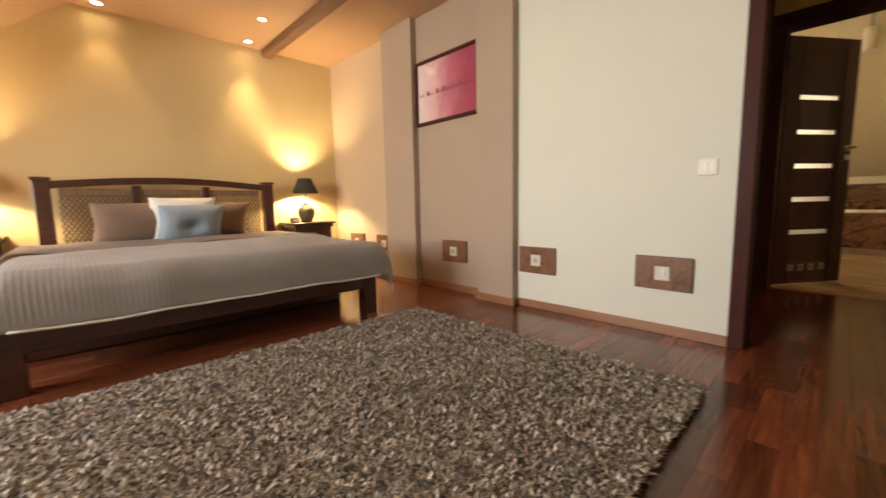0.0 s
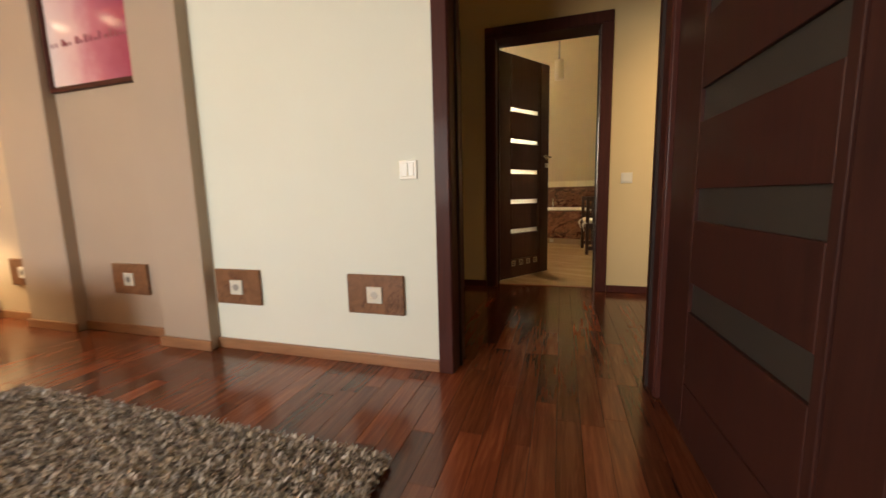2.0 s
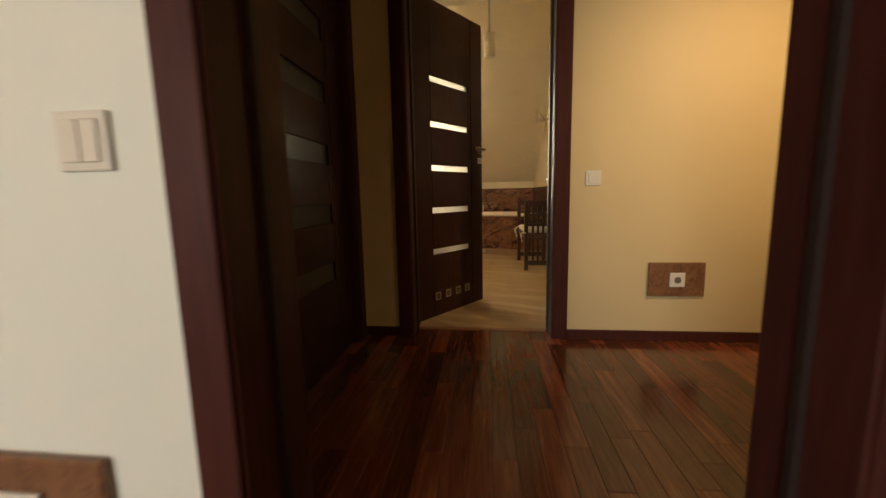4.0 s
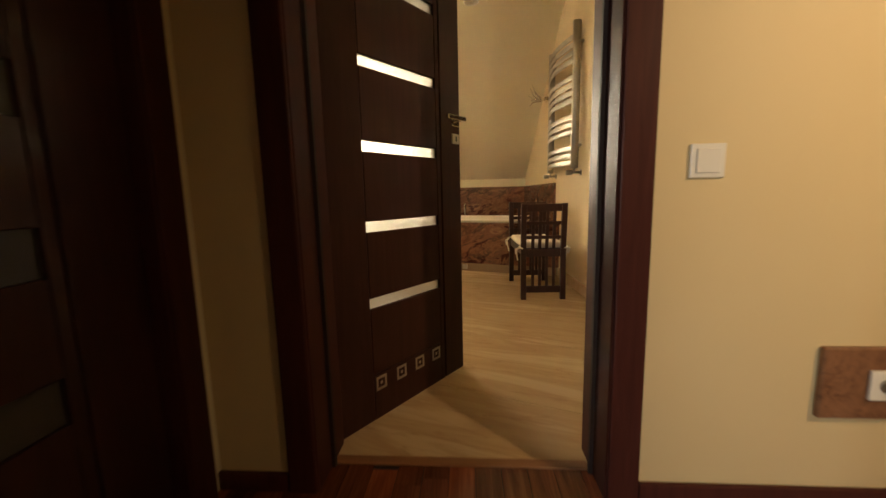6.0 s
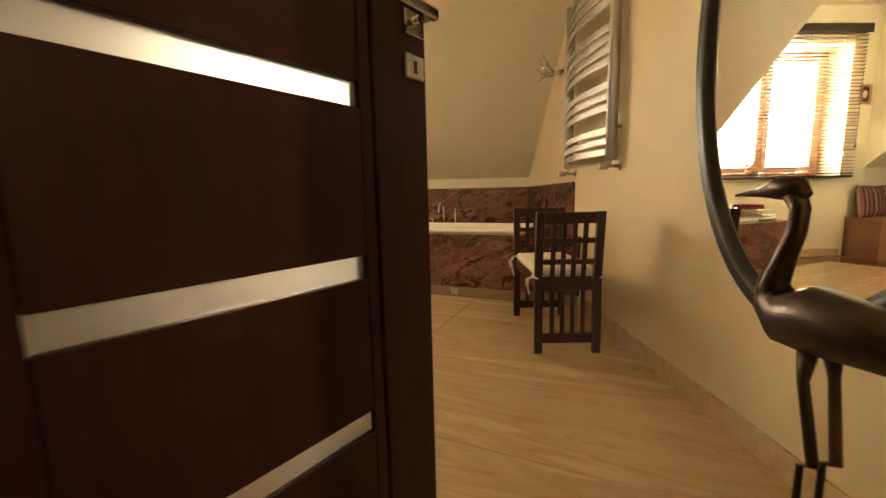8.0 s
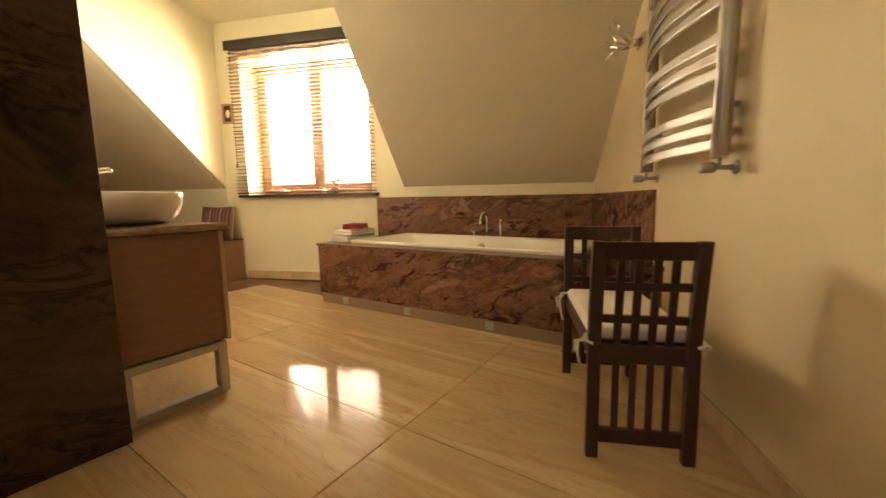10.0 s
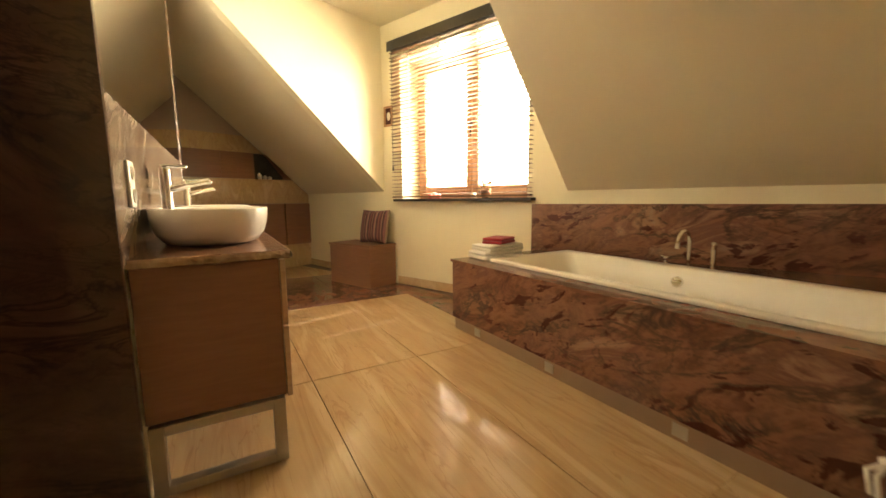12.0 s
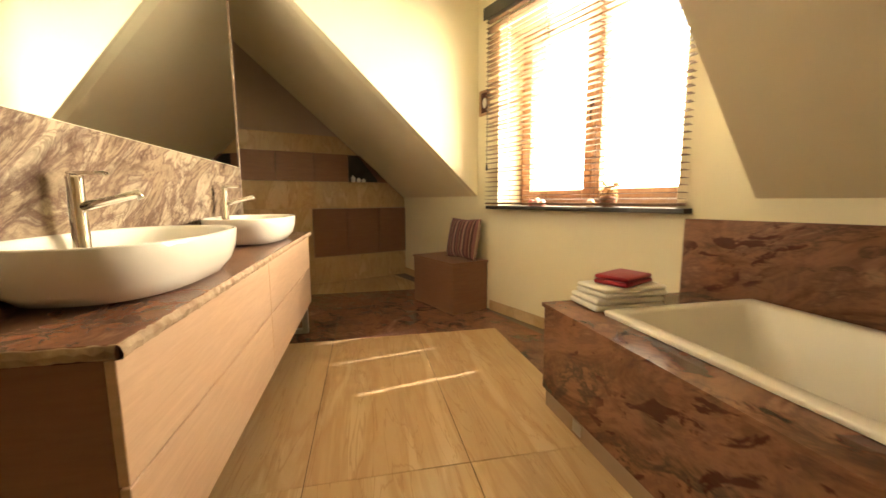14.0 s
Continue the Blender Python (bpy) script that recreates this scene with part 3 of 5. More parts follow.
LATTICE = wood("pale rattan", ((0.3, (0.13, 0.078, 0.04)), (0.7, (0.22, 0.14, 0.078))), (6, 6, 1), 6.0, (0.5, 0.6))

BY0, BY1, BHEAD, BFOOT = -0.30, 1.62, -4.50, -2.44
HY0, HY1 = -0.20, 1.545
bed = thing("bed", "wide dark teak bed with a lattice headboard, made up", "bed")
for y in (HY0, HY1 + 0.02):
    bm = bmesh.new()
    box(bm, (BHEAD - 0.05, y, 0), (BHEAD + 0.04, y + 0.10, 1.065), 0.006, seg=2)
    box(bm, (BHEAD - 0.06, y - 0.01, 1.067), (BHEAD + 0.05, y + 0.11, 1.09), 0.005)
    part("headboard_post", bm, BEDWOOD, bed)
bm = bmesh.new()
pts = 16
a = [(BHEAD, HY0 + 0.1 + (HY1 - HY0 - 0.08) * k / pts) for k in range(pts + 1)]
lower = [(x - 0.03, y, 1.0 + 0.05 * math.sin(math.pi * k / pts)) for k, (x, y) in enumerate(a)]
prism(bm, lower + [(x, y, z + 0.06) for x, y, z in reversed(lower)], (0.06, 0, 0))
part("headboard_rail", bm, BEDWOOD, bed)
bm = bmesh.new()
box(bm, (BHEAD - 0.03, HY0 + 0.1, 0.40), (BHEAD + 0.03, HY1 + 0.02, 0.52), 0.005)
part("headboard_rail", bm, BEDWOOD, bed)
for k in (1, 2):
    y = HY0 + 0.1 + (HY1 - HY0 - 0.08) * k / 3
    bm = bmesh.new()
    box(bm, (BHEAD - 0.025, y - 0.035, 0.52), (BHEAD + 0.025, y + 0.035, 1.03), 0.004)
    part("headboard_post", bm, BEDWOOD, bed)
for k in range(3):
    ya = HY0 + 0.1 + (HY1 - HY0 - 0.08) * k / 3 + 0.045
    yb = HY0 + 0.1 + (HY1 - HY0 - 0.08) * (k + 1) / 3 - 0.045
    bm = bmesh.new()
    box(bm, (BHEAD - 0.008, ya, 0.945), (BHEAD + 0.012, yb, 1.0), 0.003)
    count = 13
    for q in range(count):
        y = ya + (yb - ya) * (q + 0.5) / count
        for s in (-1, 1):
            wave = [(BHEAD + s * 0.002, y + s * 0.017 * math.cos(math.pi * z), 0.53 + 0.415 * z / 8) for z in range(9)]
            tube(bm, wave, 0.0055, 5, False)
    part("lattice_panel", bm, LATTICE, bed, "carved wavy wooden lattice")
bm = bmesh.new()
box(bm, (BFOOT - 0.05, BY0 + 0.08, 0.19), (BFOOT, BY1 - 0.02, 0.37), 0.008, seg=2)
part("foot_rail", bm, BEDWOOD, bed)
for y in (BY0, BY1 - 0.03):
    bm = bmesh.new()
    box(bm, (BHEAD + 0.04, y + 0.03, 0.19), (BFOOT - 0.1, y + 0.075, 0.36), 0.006)
    part("side_rail", bm, BEDWOOD, bed)
for y in (BY0 - 0.01, BY1 - 0.09):
    bm = bmesh.new()
    box(bm, (BFOOT - 0.10, y, 0), (BFOOT + 0.005, y + 0.10, 0.37), 0.008, seg=2)
    part("leg", bm, BEDWOOD, bed)
bm = bmesh.new()
box(bm, (BHEAD + 0.06, BY0 + 0.08, 0.30), (BFOOT - 0.08, BY1 - 0.04, 0.50), 0.05, seg=3)
part("mattress", bm, FABRIC_WHITE, bed)
# box added under the bed to stop lamplight and keep the floor there dark
bm = bmesh.new()
box(bm, (BHEAD + 0.04, BY0 + 0.03, 0.004), (-2.98, BY1 + 0.0, 0.188), 0.006)
part("bed_base", bm, BEDWOOD, bed)


def spread(bm, x0, x1, y0, y1, top, drop_foot, drop_side, nx, ny, seed, thick=0.012, r=0.06):
    """A soft cover: flat on top with gentle folds, rounded over the edges and hanging down."""
    grid_v = []
    for i in range(nx + 1):
        row = []
        for j in range(ny + 1):
            s, t = i / nx, j / ny
            fx = s * (x1 - x0 + drop_foot)
            ty = -drop_side + t * (y1 - y0 + 2 * drop_side)
            x = x0 + fx
            z = top
            arc = r * math.pi / 2
            over = x - (x1 + 0.022 - r)
            if over > 0:
                q = min(over / arc, 1.0)
                x = x1 + 0.022 - r + r * math.sin(q * math.pi / 2)
                z -= r * (1 - math.cos(q * math.pi / 2)) + max(0.0, over - arc)
            y = y0 + ty
            out = max(-ty, ty - (y1 - y0)) + r - 0.022
            if out > 0:
                q = min(out / arc, 1.0)
                edge = r - 0.022 - r * math.sin(q * math.pi / 2)
                y = y0 + edge if ty < 0.5 else y1 - edge
                z -= r * (1 - math.cos(q * math.pi / 2)) + max(0.0, out - arc)
            n1 = noise.noise(Vector((x * 1.6, y * 1.6, seed)))
            n2 = noise.noise(Vector((x * 5.0, y * 5.0, seed + 3)))
            row.append(bm.verts.new((x + 0.012 * n2, y + 0.012 * n1, z + 0.022 * n1 + 0.008 * n2)))
        grid_v.append(row)
    for i in range(nx):
        for j in range(ny):
            bm.faces.new((grid_v[i][j], grid_v[i + 1][j], grid_v[i + 1][j + 1], grid_v[i][j + 1])).smooth = True
    edge = [v.co.copy() for v in grid_v[nx]]
    bmesh.ops.solidify(bm, geom=list(bm.faces), thickness=thick)
    for f in bm.faces:
        f.smooth = True
    return edge


quilt = bmesh.new()
foot_edge = spread(quilt, -3.56, BFOOT + 0.03, BY0 - 0.04, BY1 + 0.11, 0.545, 0.22, 0.29, 60, 70, 1.0, r=0.12)
cover = tagged(part("quilt", quilt, FABRIC_GREY), "grey ribbed quilt spread over the bed", "quilt")
bm = bmesh.new()
tube(bm, [p for p in foot_edge if BY0 + 0.03 < p.y < BY1 + 0.04], 0.007, 6)
for f in bm.faces:
    f.smooth = True
part("hem", bm, FABRIC_WHITE, cover, "pale sewn quilt hem")
blanket = bmesh.new()
spread(blanket, BHEAD + 0.12, -3.48, BY0 - 0.03, BY1 + 0.07, 0.555, 0.0, 0.12, 40, 50, 7.0, 0.014)
tagged(part("blanket", blanket, FABRIC_TAUPE), "taupe bedspread folded back under the pillows", "blanket")


def pillow(name, material, label, m, sx, sy, sz, tuft=False):
    bm = bmesh.new()
    cushion_mesh(bm, sx, sy, sz, 18, 14, 0.55, tuft=tuft)
    ob = tagged(part(name, bm, material, m=m), label, "pillow", "pillows on the bed")
    return ob


for y, wide in ((0.44, 0.66), (1.03, 0.56)):
    pillow("pillow", FABRIC_BROWN, "long brown pillow leaning on the headboard", pose(BHEAD + 0.25, y, 0.70, 0, -62, 0), 0.38, wide, 0.17)
pillow("pillow", FABRIC_WHITE, "white pillow behind the blue cushion", pose(BHEAD + 0.31, 0.74, 0.72, 0, -66, 0), 0.42, 0.50, 0.15)
pillow("cushion", FABRIC_BLUE, "pale blue tufted cushion on the bed", pose(BHEAD + 0.47, 0.77, 0.69, 0, -62, 3), 0.35, 0.50, 0.15, True)


def night_table(y):
    ob = thing("nightstand", "small dark wooden nightstand with a moulded top", "nightstand", pose(-4.46, y, 0), "nightstands")
    bm = bmesh.new()
    box(bm, (-0.21, -0.26, 0.605), (0.22, 0.26, 0.63), 0.008, seg=2)
    box(bm, (-0.19, -0.24, 0.57), (0.20, 0.24, 0.605), 0.006)
    part("tabletop", bm, BEDWOOD, ob)
    bm = bmesh.new()
    box(bm, (-0.18, -0.22, 0.12), (0.18, 0.22, 0.57), 0.006)
    part("body", bm, BEDWOOD, ob)
    bm = bmesh.new()
    box(bm, (0.18, -0.20, 0.38), (0.195, 0.20, 0.55), 0.005)
    drawer = part("drawer", bm, BEDWOOD, ob)
    bm = bmesh.new()
    lathe(bm, [(0.006, 0), (0.006, 0.012), (0.014, 0.018), (0.012, 0.028), (0.0, 0.03)], 12, m=pose(0.195, 0, 0.465, 0, 90, 0))
    part("knob", bm, BRONZE, drawer)
    for x in (-0.16, 0.13):
        for yy in (-0.20, 0.16):
            bm = bmesh.new()
            box(bm, (x, yy, 0), (x + 0.04, yy + 0.04, 0.12), 0.004)
            part("leg", bm, BEDWOOD, ob)


SHADE = simple("black lampshade cloth", (0.012, 0.010, 0.009), 0.85)
GLAZE = plain("green brown glazed pottery", (0.075, 0.075, 0.04), (0.19, 0.16, 0.08), 12, (0.12, 0.3), 0.0, (30, 0.2))
BULB = simple("glowing bulb", (1, 0.8, 0.5), 0.4, glow=(1.0, 0.62, 0.25, 25.0))


def table_lamp(y):
    ob = thing("table_lamp", "green pottery table lamp with a black tapered shade, lit", "lamp", pose(-4.46, y, 0.63) @ Matrix.Scale(0.88, 4), "bedside lamps")
    bm = bmesh.new()
    lathe(bm, [(0.0, 0), (0.062, 0), (0.064, 0.012), (0.06, 0.02), (0.085, 0.07), (0.098, 0.13), (0.09, 0.18), (0.055, 0.215), (0.036, 0.235), (0.042, 0.25), (0.03, 0.262), (0, 0.262)], 28, 1.16, 1.16)
    part("base", bm, GLAZE, ob, "glazed pottery jar base")
    bm = bmesh.new()
    tube(bm, [(0, 0, 0.26), (0, 0, 0.40)], 0.008, 8)
    part("stem", bm, BRONZE, ob)
    bm = bmesh.new()
    lathe(bm, [(0.172, 0.385), (0.085, 0.585), (0.083, 0.585), (0.170, 0.385), (0.172, 0.385)], 32, cap=False)
    part("shade", bm, SHADE, ob, "black tapered lampshade")
    bm = bmesh.new()
    lathe(bm, [(0, 0.40), (0.014, 0.402), (0.022, 0.42), (0.018, 0.438), (0, 0.445)], 14)
    part("bulb", bm, BULB, ob)
    lamp("table_lamp_light", "POINT", 24, (1.0, 0.73, 0.40), pose(-4.46, y, 0.63 + 0.43), radius=0.03)


for y in (2.04, -0.64):
    night_table(y)
    table_lamp(y)
bm = bmesh.new()
box(bm, (-0.02, -0.045, 0), (0.02, 0.045, 0.055), 0.006, seg=2)
clock = tagged(part("alarm_clock", bm, CASING, m=pose(-4.36, 1.85, 0.631)), "small reddish alarm clock on the nightstand", "clock")
bm = bmesh.new()
box(bm, (0.0205, -0.035, 0.012), (0.022, 0.035, 0.045))
part("clock_face", bm, PLASTIC, clock)

# picture


def print_glare_material():
    m, n, l, p = nodes_of("pink harbour print with painted glare")
    v = coords(n, l, local=True)
    sep = n.new("ShaderNodeSeparateXYZ")
    l.new(v, sep.inputs[0])
    across = n.new("ShaderNodeMapRange")
    across.inputs["From Min"].default_value, across.inputs["From Max"].default_value = -0.4, 0.4
    l.new(sep.outputs["X"], across.inputs["Value"])
    wob = n.new("ShaderNodeMath")
    wob.operation, wob.inputs[1].default_value = "MULTIPLY_ADD", 0.35
    l.new(noise_tex(n, l, v, 5.0, 4), wob.inputs[0])
    l.new(across.outputs[0], wob.inputs[2])
    # pale left end puts the white reflection on the glass into the print
    r = ramp(n, ((0.18, (0.80, 0.68, 0.66)), (0.50, (0.70, 0.44, 0.46)), (0.72, (0.50, 0.16, 0.22)), (1.0, (0.36, 0.07, 0.12))))
    l.new(wob.outputs[0], r.inputs[0])
    l.new(r.outputs[0], p.inputs["Base Color"])
    p.inputs["Roughness"].default_value = 0.12
    return m


PRINT = print_glare_material()
PRINT_DARK = simple("dark pink ink", (0.24, 0.04, 0.07), 0.3)
painting = thing("framed_picture", "pink harbour print with painted glare in a dark wooden frame", "picture", pose(-2.545, 2.54, 1.855))
for lo, hi in (((-0.40, -0.03, 0.265), (0.40, -0.002, 0.295)), ((-0.40, -0.03, -0.295), (0.40, -0.002, -0.265)), ((-0.40, -0.03, -0.265), (-0.37, -0.002, 0.265)), ((0.37, -0.03, -0.265), (0.40, -0.002, 0.265))):
    bm = bmesh.new()
    box(bm, lo, hi, 0.004)
    part("frame_bar", bm, CASING, painting)
bm = bmesh.new()
box(bm, (-0.37, -0.014, -0.265), (0.37, -0.003, 0.265))
sheet = part("print", bm, PRINT, painting, "pink harbour print with painted glare")
rnd = random.Random(4)
bm = bmesh.new()
for k in range(16):
    x, w = -0.34 + 0.042 * k + rnd.uniform(-0.01, 0.01), rnd.uniform(0.012, 0.03)
    box(bm, (x, -0.016, -0.03), (x + w, -0.0145, -0.03 + rnd.uniform(0.01, 0.05)))
    part("printed_shape", bm, PRINT_DARK, sheet)
    bm = bmesh.new()
bm.free()

# ceiling beam and downlights
boxes("ceiling_beam", wood("brown beam", ((0.3, (0.16, 0.075, 0.035)), (0.7, (0.22, 0.11, 0.055))), (1, 8, 8), 4.0, (0.5, 0.6)), "brown wooden ceiling beam", "beam", [((HEAD_X, 1.72, BED_CEIL - 0.07), (1.5, 1.82, BED_CEIL - 0.001))], 0.006, kind="")
SPOT_GLOW = simple("glowing spotlight", (1, 0.85, 0.6), 0.4, glow=(1.0, 0.78, 0.48, 14.0))


def downlight(x, y, power=11, cone=62):
    ob = thing("ceiling_spotlight", "small round recessed ceiling spotlight, lit", "spotlight", pose(x, y, BED_CEIL), "ceiling spotlights")
    bm = bmesh.new()
    lathe(bm, [(0.034, -0.001), (0.046, -0.001), (0.048, -0.006), (0.040, -0.010), (0.034, -0.006), (0.034, -0.001)], 24, cap=False)
    part("ring", bm, STEEL, ob)
    bm = bmesh.new()
    lathe(bm, [(0.0, -0.003), (0.033, -0.003), (0.033, -0.0012), (0, -0.0012)], 20)
    part("lens", bm, SPOT_GLOW, ob)
    lamp("spotlight_beam", "SPOT", power, (1.0, 0.70, 0.36), look((x, y, BED_CEIL - 0.02), (x, y, 0)), cone=cone, radius=0.03)


for x, y, power in ((-4.52, 0.33, 3), (-3.90, 1.466, 9), (-4.50, 1.53, 20)):
    downlight(x, y, power)

# unseen lamp added in the hall to warm the wall beside the bathroom door
hall_fill = thing("hall_fill_lamp", "unseen warm lamp added to light the hall wall", "lamp", pose(1.75, 2.68, 1.9, 0, 0, 180))
bm = bmesh.new()
lathe(bm, [(0.05, -0.10), (0.10, 0.10), (0.098, 0.10), (0.048, -0.10), (0.05, -0.10)], 24, m=pose(0, -0.12, 0), cap=False)
part("shade", bm, simple("amber glass", (0.8, 0.42, 0.12), 0.3, transmission=0.4), hall_fill)
bm = bmesh.new()
tube(bm, [(0, 0, -0.05), (0, -0.12, -0.09)], 0.012)
part("bracket", bm, BRONZE, hall_fill)
lamp("hall_fill_light", "SPOT", 24, (1.0, 0.67, 0.36), look((1.75, 2.96, 1.95), (1.38, 4.32, 1.2)), cone=92, radius=0.05)

# ---- bathroom: window ----
window_1 = thing("window_1", "orange pine double window behind a wooden blind", "window", kind="structure")
FY = WALL_Y + 0.30
for lo, hi in (((WX0, FY, WZ0), (WX0 + 0.06, FY + 0.08, WZ1)), ((WX1 - 0.06, FY, WZ0), (WX1, FY + 0.08, WZ1)), ((WX0 + 0.06, FY, WZ0), (WX1 - 0.06, FY + 0.08, WZ0 + 0.06)), ((WX0 + 0.06, FY, WZ1 - 0.06), (WX1 - 0.06, FY + 0.08, WZ1))):
    bm = bmesh.new()
    box(bm, lo, hi, 0.006)
    part("window_frame", bm, WINWOOD, window_1)
mid = (WX0 + WX1) / 2
for a, b in ((WX0 + 0.062, mid - 0.002), (mid + 0.002, WX1 - 0.062)):
    z0, z1 = WZ0 + 0.062, WZ1 - 0.062
    for lo, hi in (((a, FY - 0.02, z0), (a + 0.08, FY + 0.06, z1)), ((b - 0.08, FY - 0.02, z0), (b, FY + 0.06, z1)), ((a + 0.08, FY - 0.02, z0), (b - 0.08, FY + 0.06, z0 + 0.08)), ((a + 0.08, FY - 0.02, z1 - 0.08), (b - 0.08, FY + 0.06, z1))):
        bm = bmesh.new()
        box(bm, lo, hi, 0.008)
        part("sash", bm, WINWOOD, window_1)
    bm = bmesh.new()
    box(bm, (a + 0.08, FY + 0.02, z0 + 0.08), (b - 0.08, FY + 0.03, z1 - 0.08))
    pane = part("pane", bm, GLASS, window_1)
    pane.visible_shadow = False
bm = bmesh.new()
box(bm, (mid - 0.012, FY - 0.06, 1.86), (mid + 0.012, FY - 0.02, 1.92), 0.004)
box(bm, (mid - 0.009, FY - 0.06, 1.75), (mid + 0.009, FY - 0.045, 1.88), 0.004)
part("window_handle", bm, BRONZE, window_1)
bm = bmesh.new()
box(bm, (-3.22, WALL_Y - 0.10, 1.03), (-1.40, WALL_Y + 0.30, 1.0605), 0.006, seg=2)
part("window_sill", bm, FRAME_DARK, window_1, "dark polished stone sill")

blind = thing("venetian_blind", "wooden venetian blind with a dark headrail, lowered", "blind")
BX0, BX1, BY = -3.25, -1.42, WALL_Y - 0.055
bm = bmesh.new()
box(bm, (BX0 - 0.01, BY - 0.04, 2.775), (BX1 + 0.01, BY + 0.045, 2.855), 0.006, seg=2)
box(bm, (BX0 - 0.015, BY - 0.05, 2.755), (BX1 + 0.015, BY - 0.04, 2.865), 0.004)
part("headrail", bm, FRAME_DARK, blind, "charcoal headrail")
CORDS = (-2.955, -2.51, -2.02)
bm = bmesh.new()
edges = [BX0, *[c for q in CORDS for c in (q - 0.012, q + 0.012)], BX1]
for a, b in zip(edges[::2], edges[1::2]):
    box(bm, (a, -0.025, -0.0015), (b, 0.025, 0.0015))
for q in CORDS:
    for s in (-1, 1):
        box(bm, (q - 0.012, s * 0.0205 - 0.0045, -0.0015), (q + 0.012, s * 0.0205 + 0.0045, 0.0015))
slat = done("slat", bm, SLATWOOD)
SLATS = 39
for k in range(SLATS):
    ob = new("slat", slat)
    ob.parent = blind
    ob.matrix_basis = pose(0, BY, 1.115 + k * (2.735 - 1.115) / (SLATS - 1), random.uniform(-2, 2) - 4, random.uniform(-0.15, 0.15), 0)
bm = bmesh.new()
box(bm, (BX0, BY - 0.025, 1.075), (BX1, BY + 0.025, 1.092), 0.004)
part("bottom_rail", bm, SLATWOOD, blind)
for q in CORDS:
    for s in (-1, 1):
        bm = bmesh.new()
        tube(bm, [(q, BY + s * 0.027, 1.08), (q, BY + s * 0.027, 2.775)], 0.0015, 5)
        part("cord", bm, FRAME_DARK, blind)
bm = bmesh.new()
tube(bm, [(BX0 + 0.06, BY - 0.045, 2.755), (BX0 + 0.055, BY - 0.05, 1.45)], 0.003, 6)
lathe(bm, [(0, 0), (0.012, 0.01), (0.01, 0.05), (0.003, 0.07)], 10, m=pose(BX0 + 0.055, BY - 0.05, 1.39))
part("pull_cord", bm, FRAME_DARK, blind)

# things on the sill
STRAW = plain("dry straw", (0.42, 0.25, 0.10), (0.56, 0.36, 0.17), 30, (0.7, 0.9), bumps=(80, 0.4))
bm = bmesh.new()
lathe(bm, [(0, 0), (0.035, 0), (0.055, 0.03), (0.06, 0.055), (0.05, 0.08), (0.045, 0.08), (0.05, 0.055), (0, 0.02)], 20)
vase = thing("flower_bowl", "small brown bowl with dried flowers on the sill", "bowl", pose(-1.98, WALL_Y + 0.03, 1.06))
part("bowl", bm, plain("brown pottery", (0.22, 0.09, 0.04), (0.30, 0.13, 0.06), 20, (0.3, 0.5)), vase)
bm = bmesh.new()
rnd = random.Random(9)
for k in range(26):
    a, r, h = rnd.uniform(0, 6.28), rnd.uniform(0.01, 0.09), rnd.uniform(0.08, 0.17)
    top = (r * math.cos(a), r * math.sin(a) * 0.5, h)
    tube(bm, [(top[0] * 0.3, top[1] * 0.3, 0.05), top], 0.002, 4, False)
    lathe(bm, [(0, -0.012), (0.016, -0.004), (0.018, 0.004), (0, 0.014)], 7, m=pose(*top, rnd.uniform(-60, 60), rnd.uniform(-60, 60), 0))
part("dried_flowers", bm, STRAW, vase)
for x, s, col in ((-2.72, 0.03, (0.50, 0.12, 0.08)), (-2.66, 0.035, (0.6, 0.30, 0.22)), (-2.60, 0.028, (0.52, 0.15, 0.10)), (-2.12, 0.03, (0.62, 0.45, 0.3))):
    bm = bmesh.new()
    lathe(bm, [(0, 0), (s, 0), (s * 1.1, s * 0.8), (s * 0.9, s * 1.6), (s * 0.3, s * 2.0), (0, s * 2.0)], 16)
    tagged(part("candle", bm, simple("candle wax", col, 0.45), m=pose(x, WALL_Y + 0.02, 1.06)), "small reddish candle on the window sill", "candle", "candles on the sill")

small_pic = thing("small_picture", "small oval portrait plaque in a golden wooden frame", "picture", pose(-3.355, WALL_Y, 2.06))
for lo, hi in (((-0.075, -0.02, 0.095), (0.075, -0.001, 0.12)), ((-0.075, -0.02, -0.12), (0.075, -0.001, -0.095)), ((-0.075, -0.02, -0.095), (-0.05, -0.001, 0.095)), ((0.05, -0.02, -0.095), (0.075, -0.001, 0.095))):
    bm = bmesh.new()
    box(bm, lo, hi, 0.003)
    part("frame_bar", bm, WINWOOD, small_pic)
bm = bmesh.new()
box(bm, (-0.05, -0.008, -0.095), (0.05, -0.001, 0.095))
part("backing", bm, CASING, small_pic)
bm = bmesh.new()
lathe(bm, [(0, 0), (1, 0), (0.85, 0.006), (0, 0.010)], 20, 0.030, 0.05, m=pose(0, -0.0085, 0, 90, 0, 0))
part("oval_relief", bm, CERAMIC, small_pic)

# ---- bathroom: bath and its surround ----
DECK = 0.57
D0 = Vector((-1.672, 8.367))
TA = radians(-20.0)
TU, TV = Vector((math.cos(TA), math.sin(TA))), Vector((-math.sin(TA), math.cos(TA)))


def tubp(u, v, z=0.0):
    p = D0 + TU * u + TV * v
    return Vector((p.x, p.y, z))


def front_hit(v):
    """Distance along the front line at which it meets the east wall."""
    u = 2.6
    for _ in range(30):
        p = tubp(u, v)
        u -= (p.x - right_x(p.y)) / TU.x
    return u


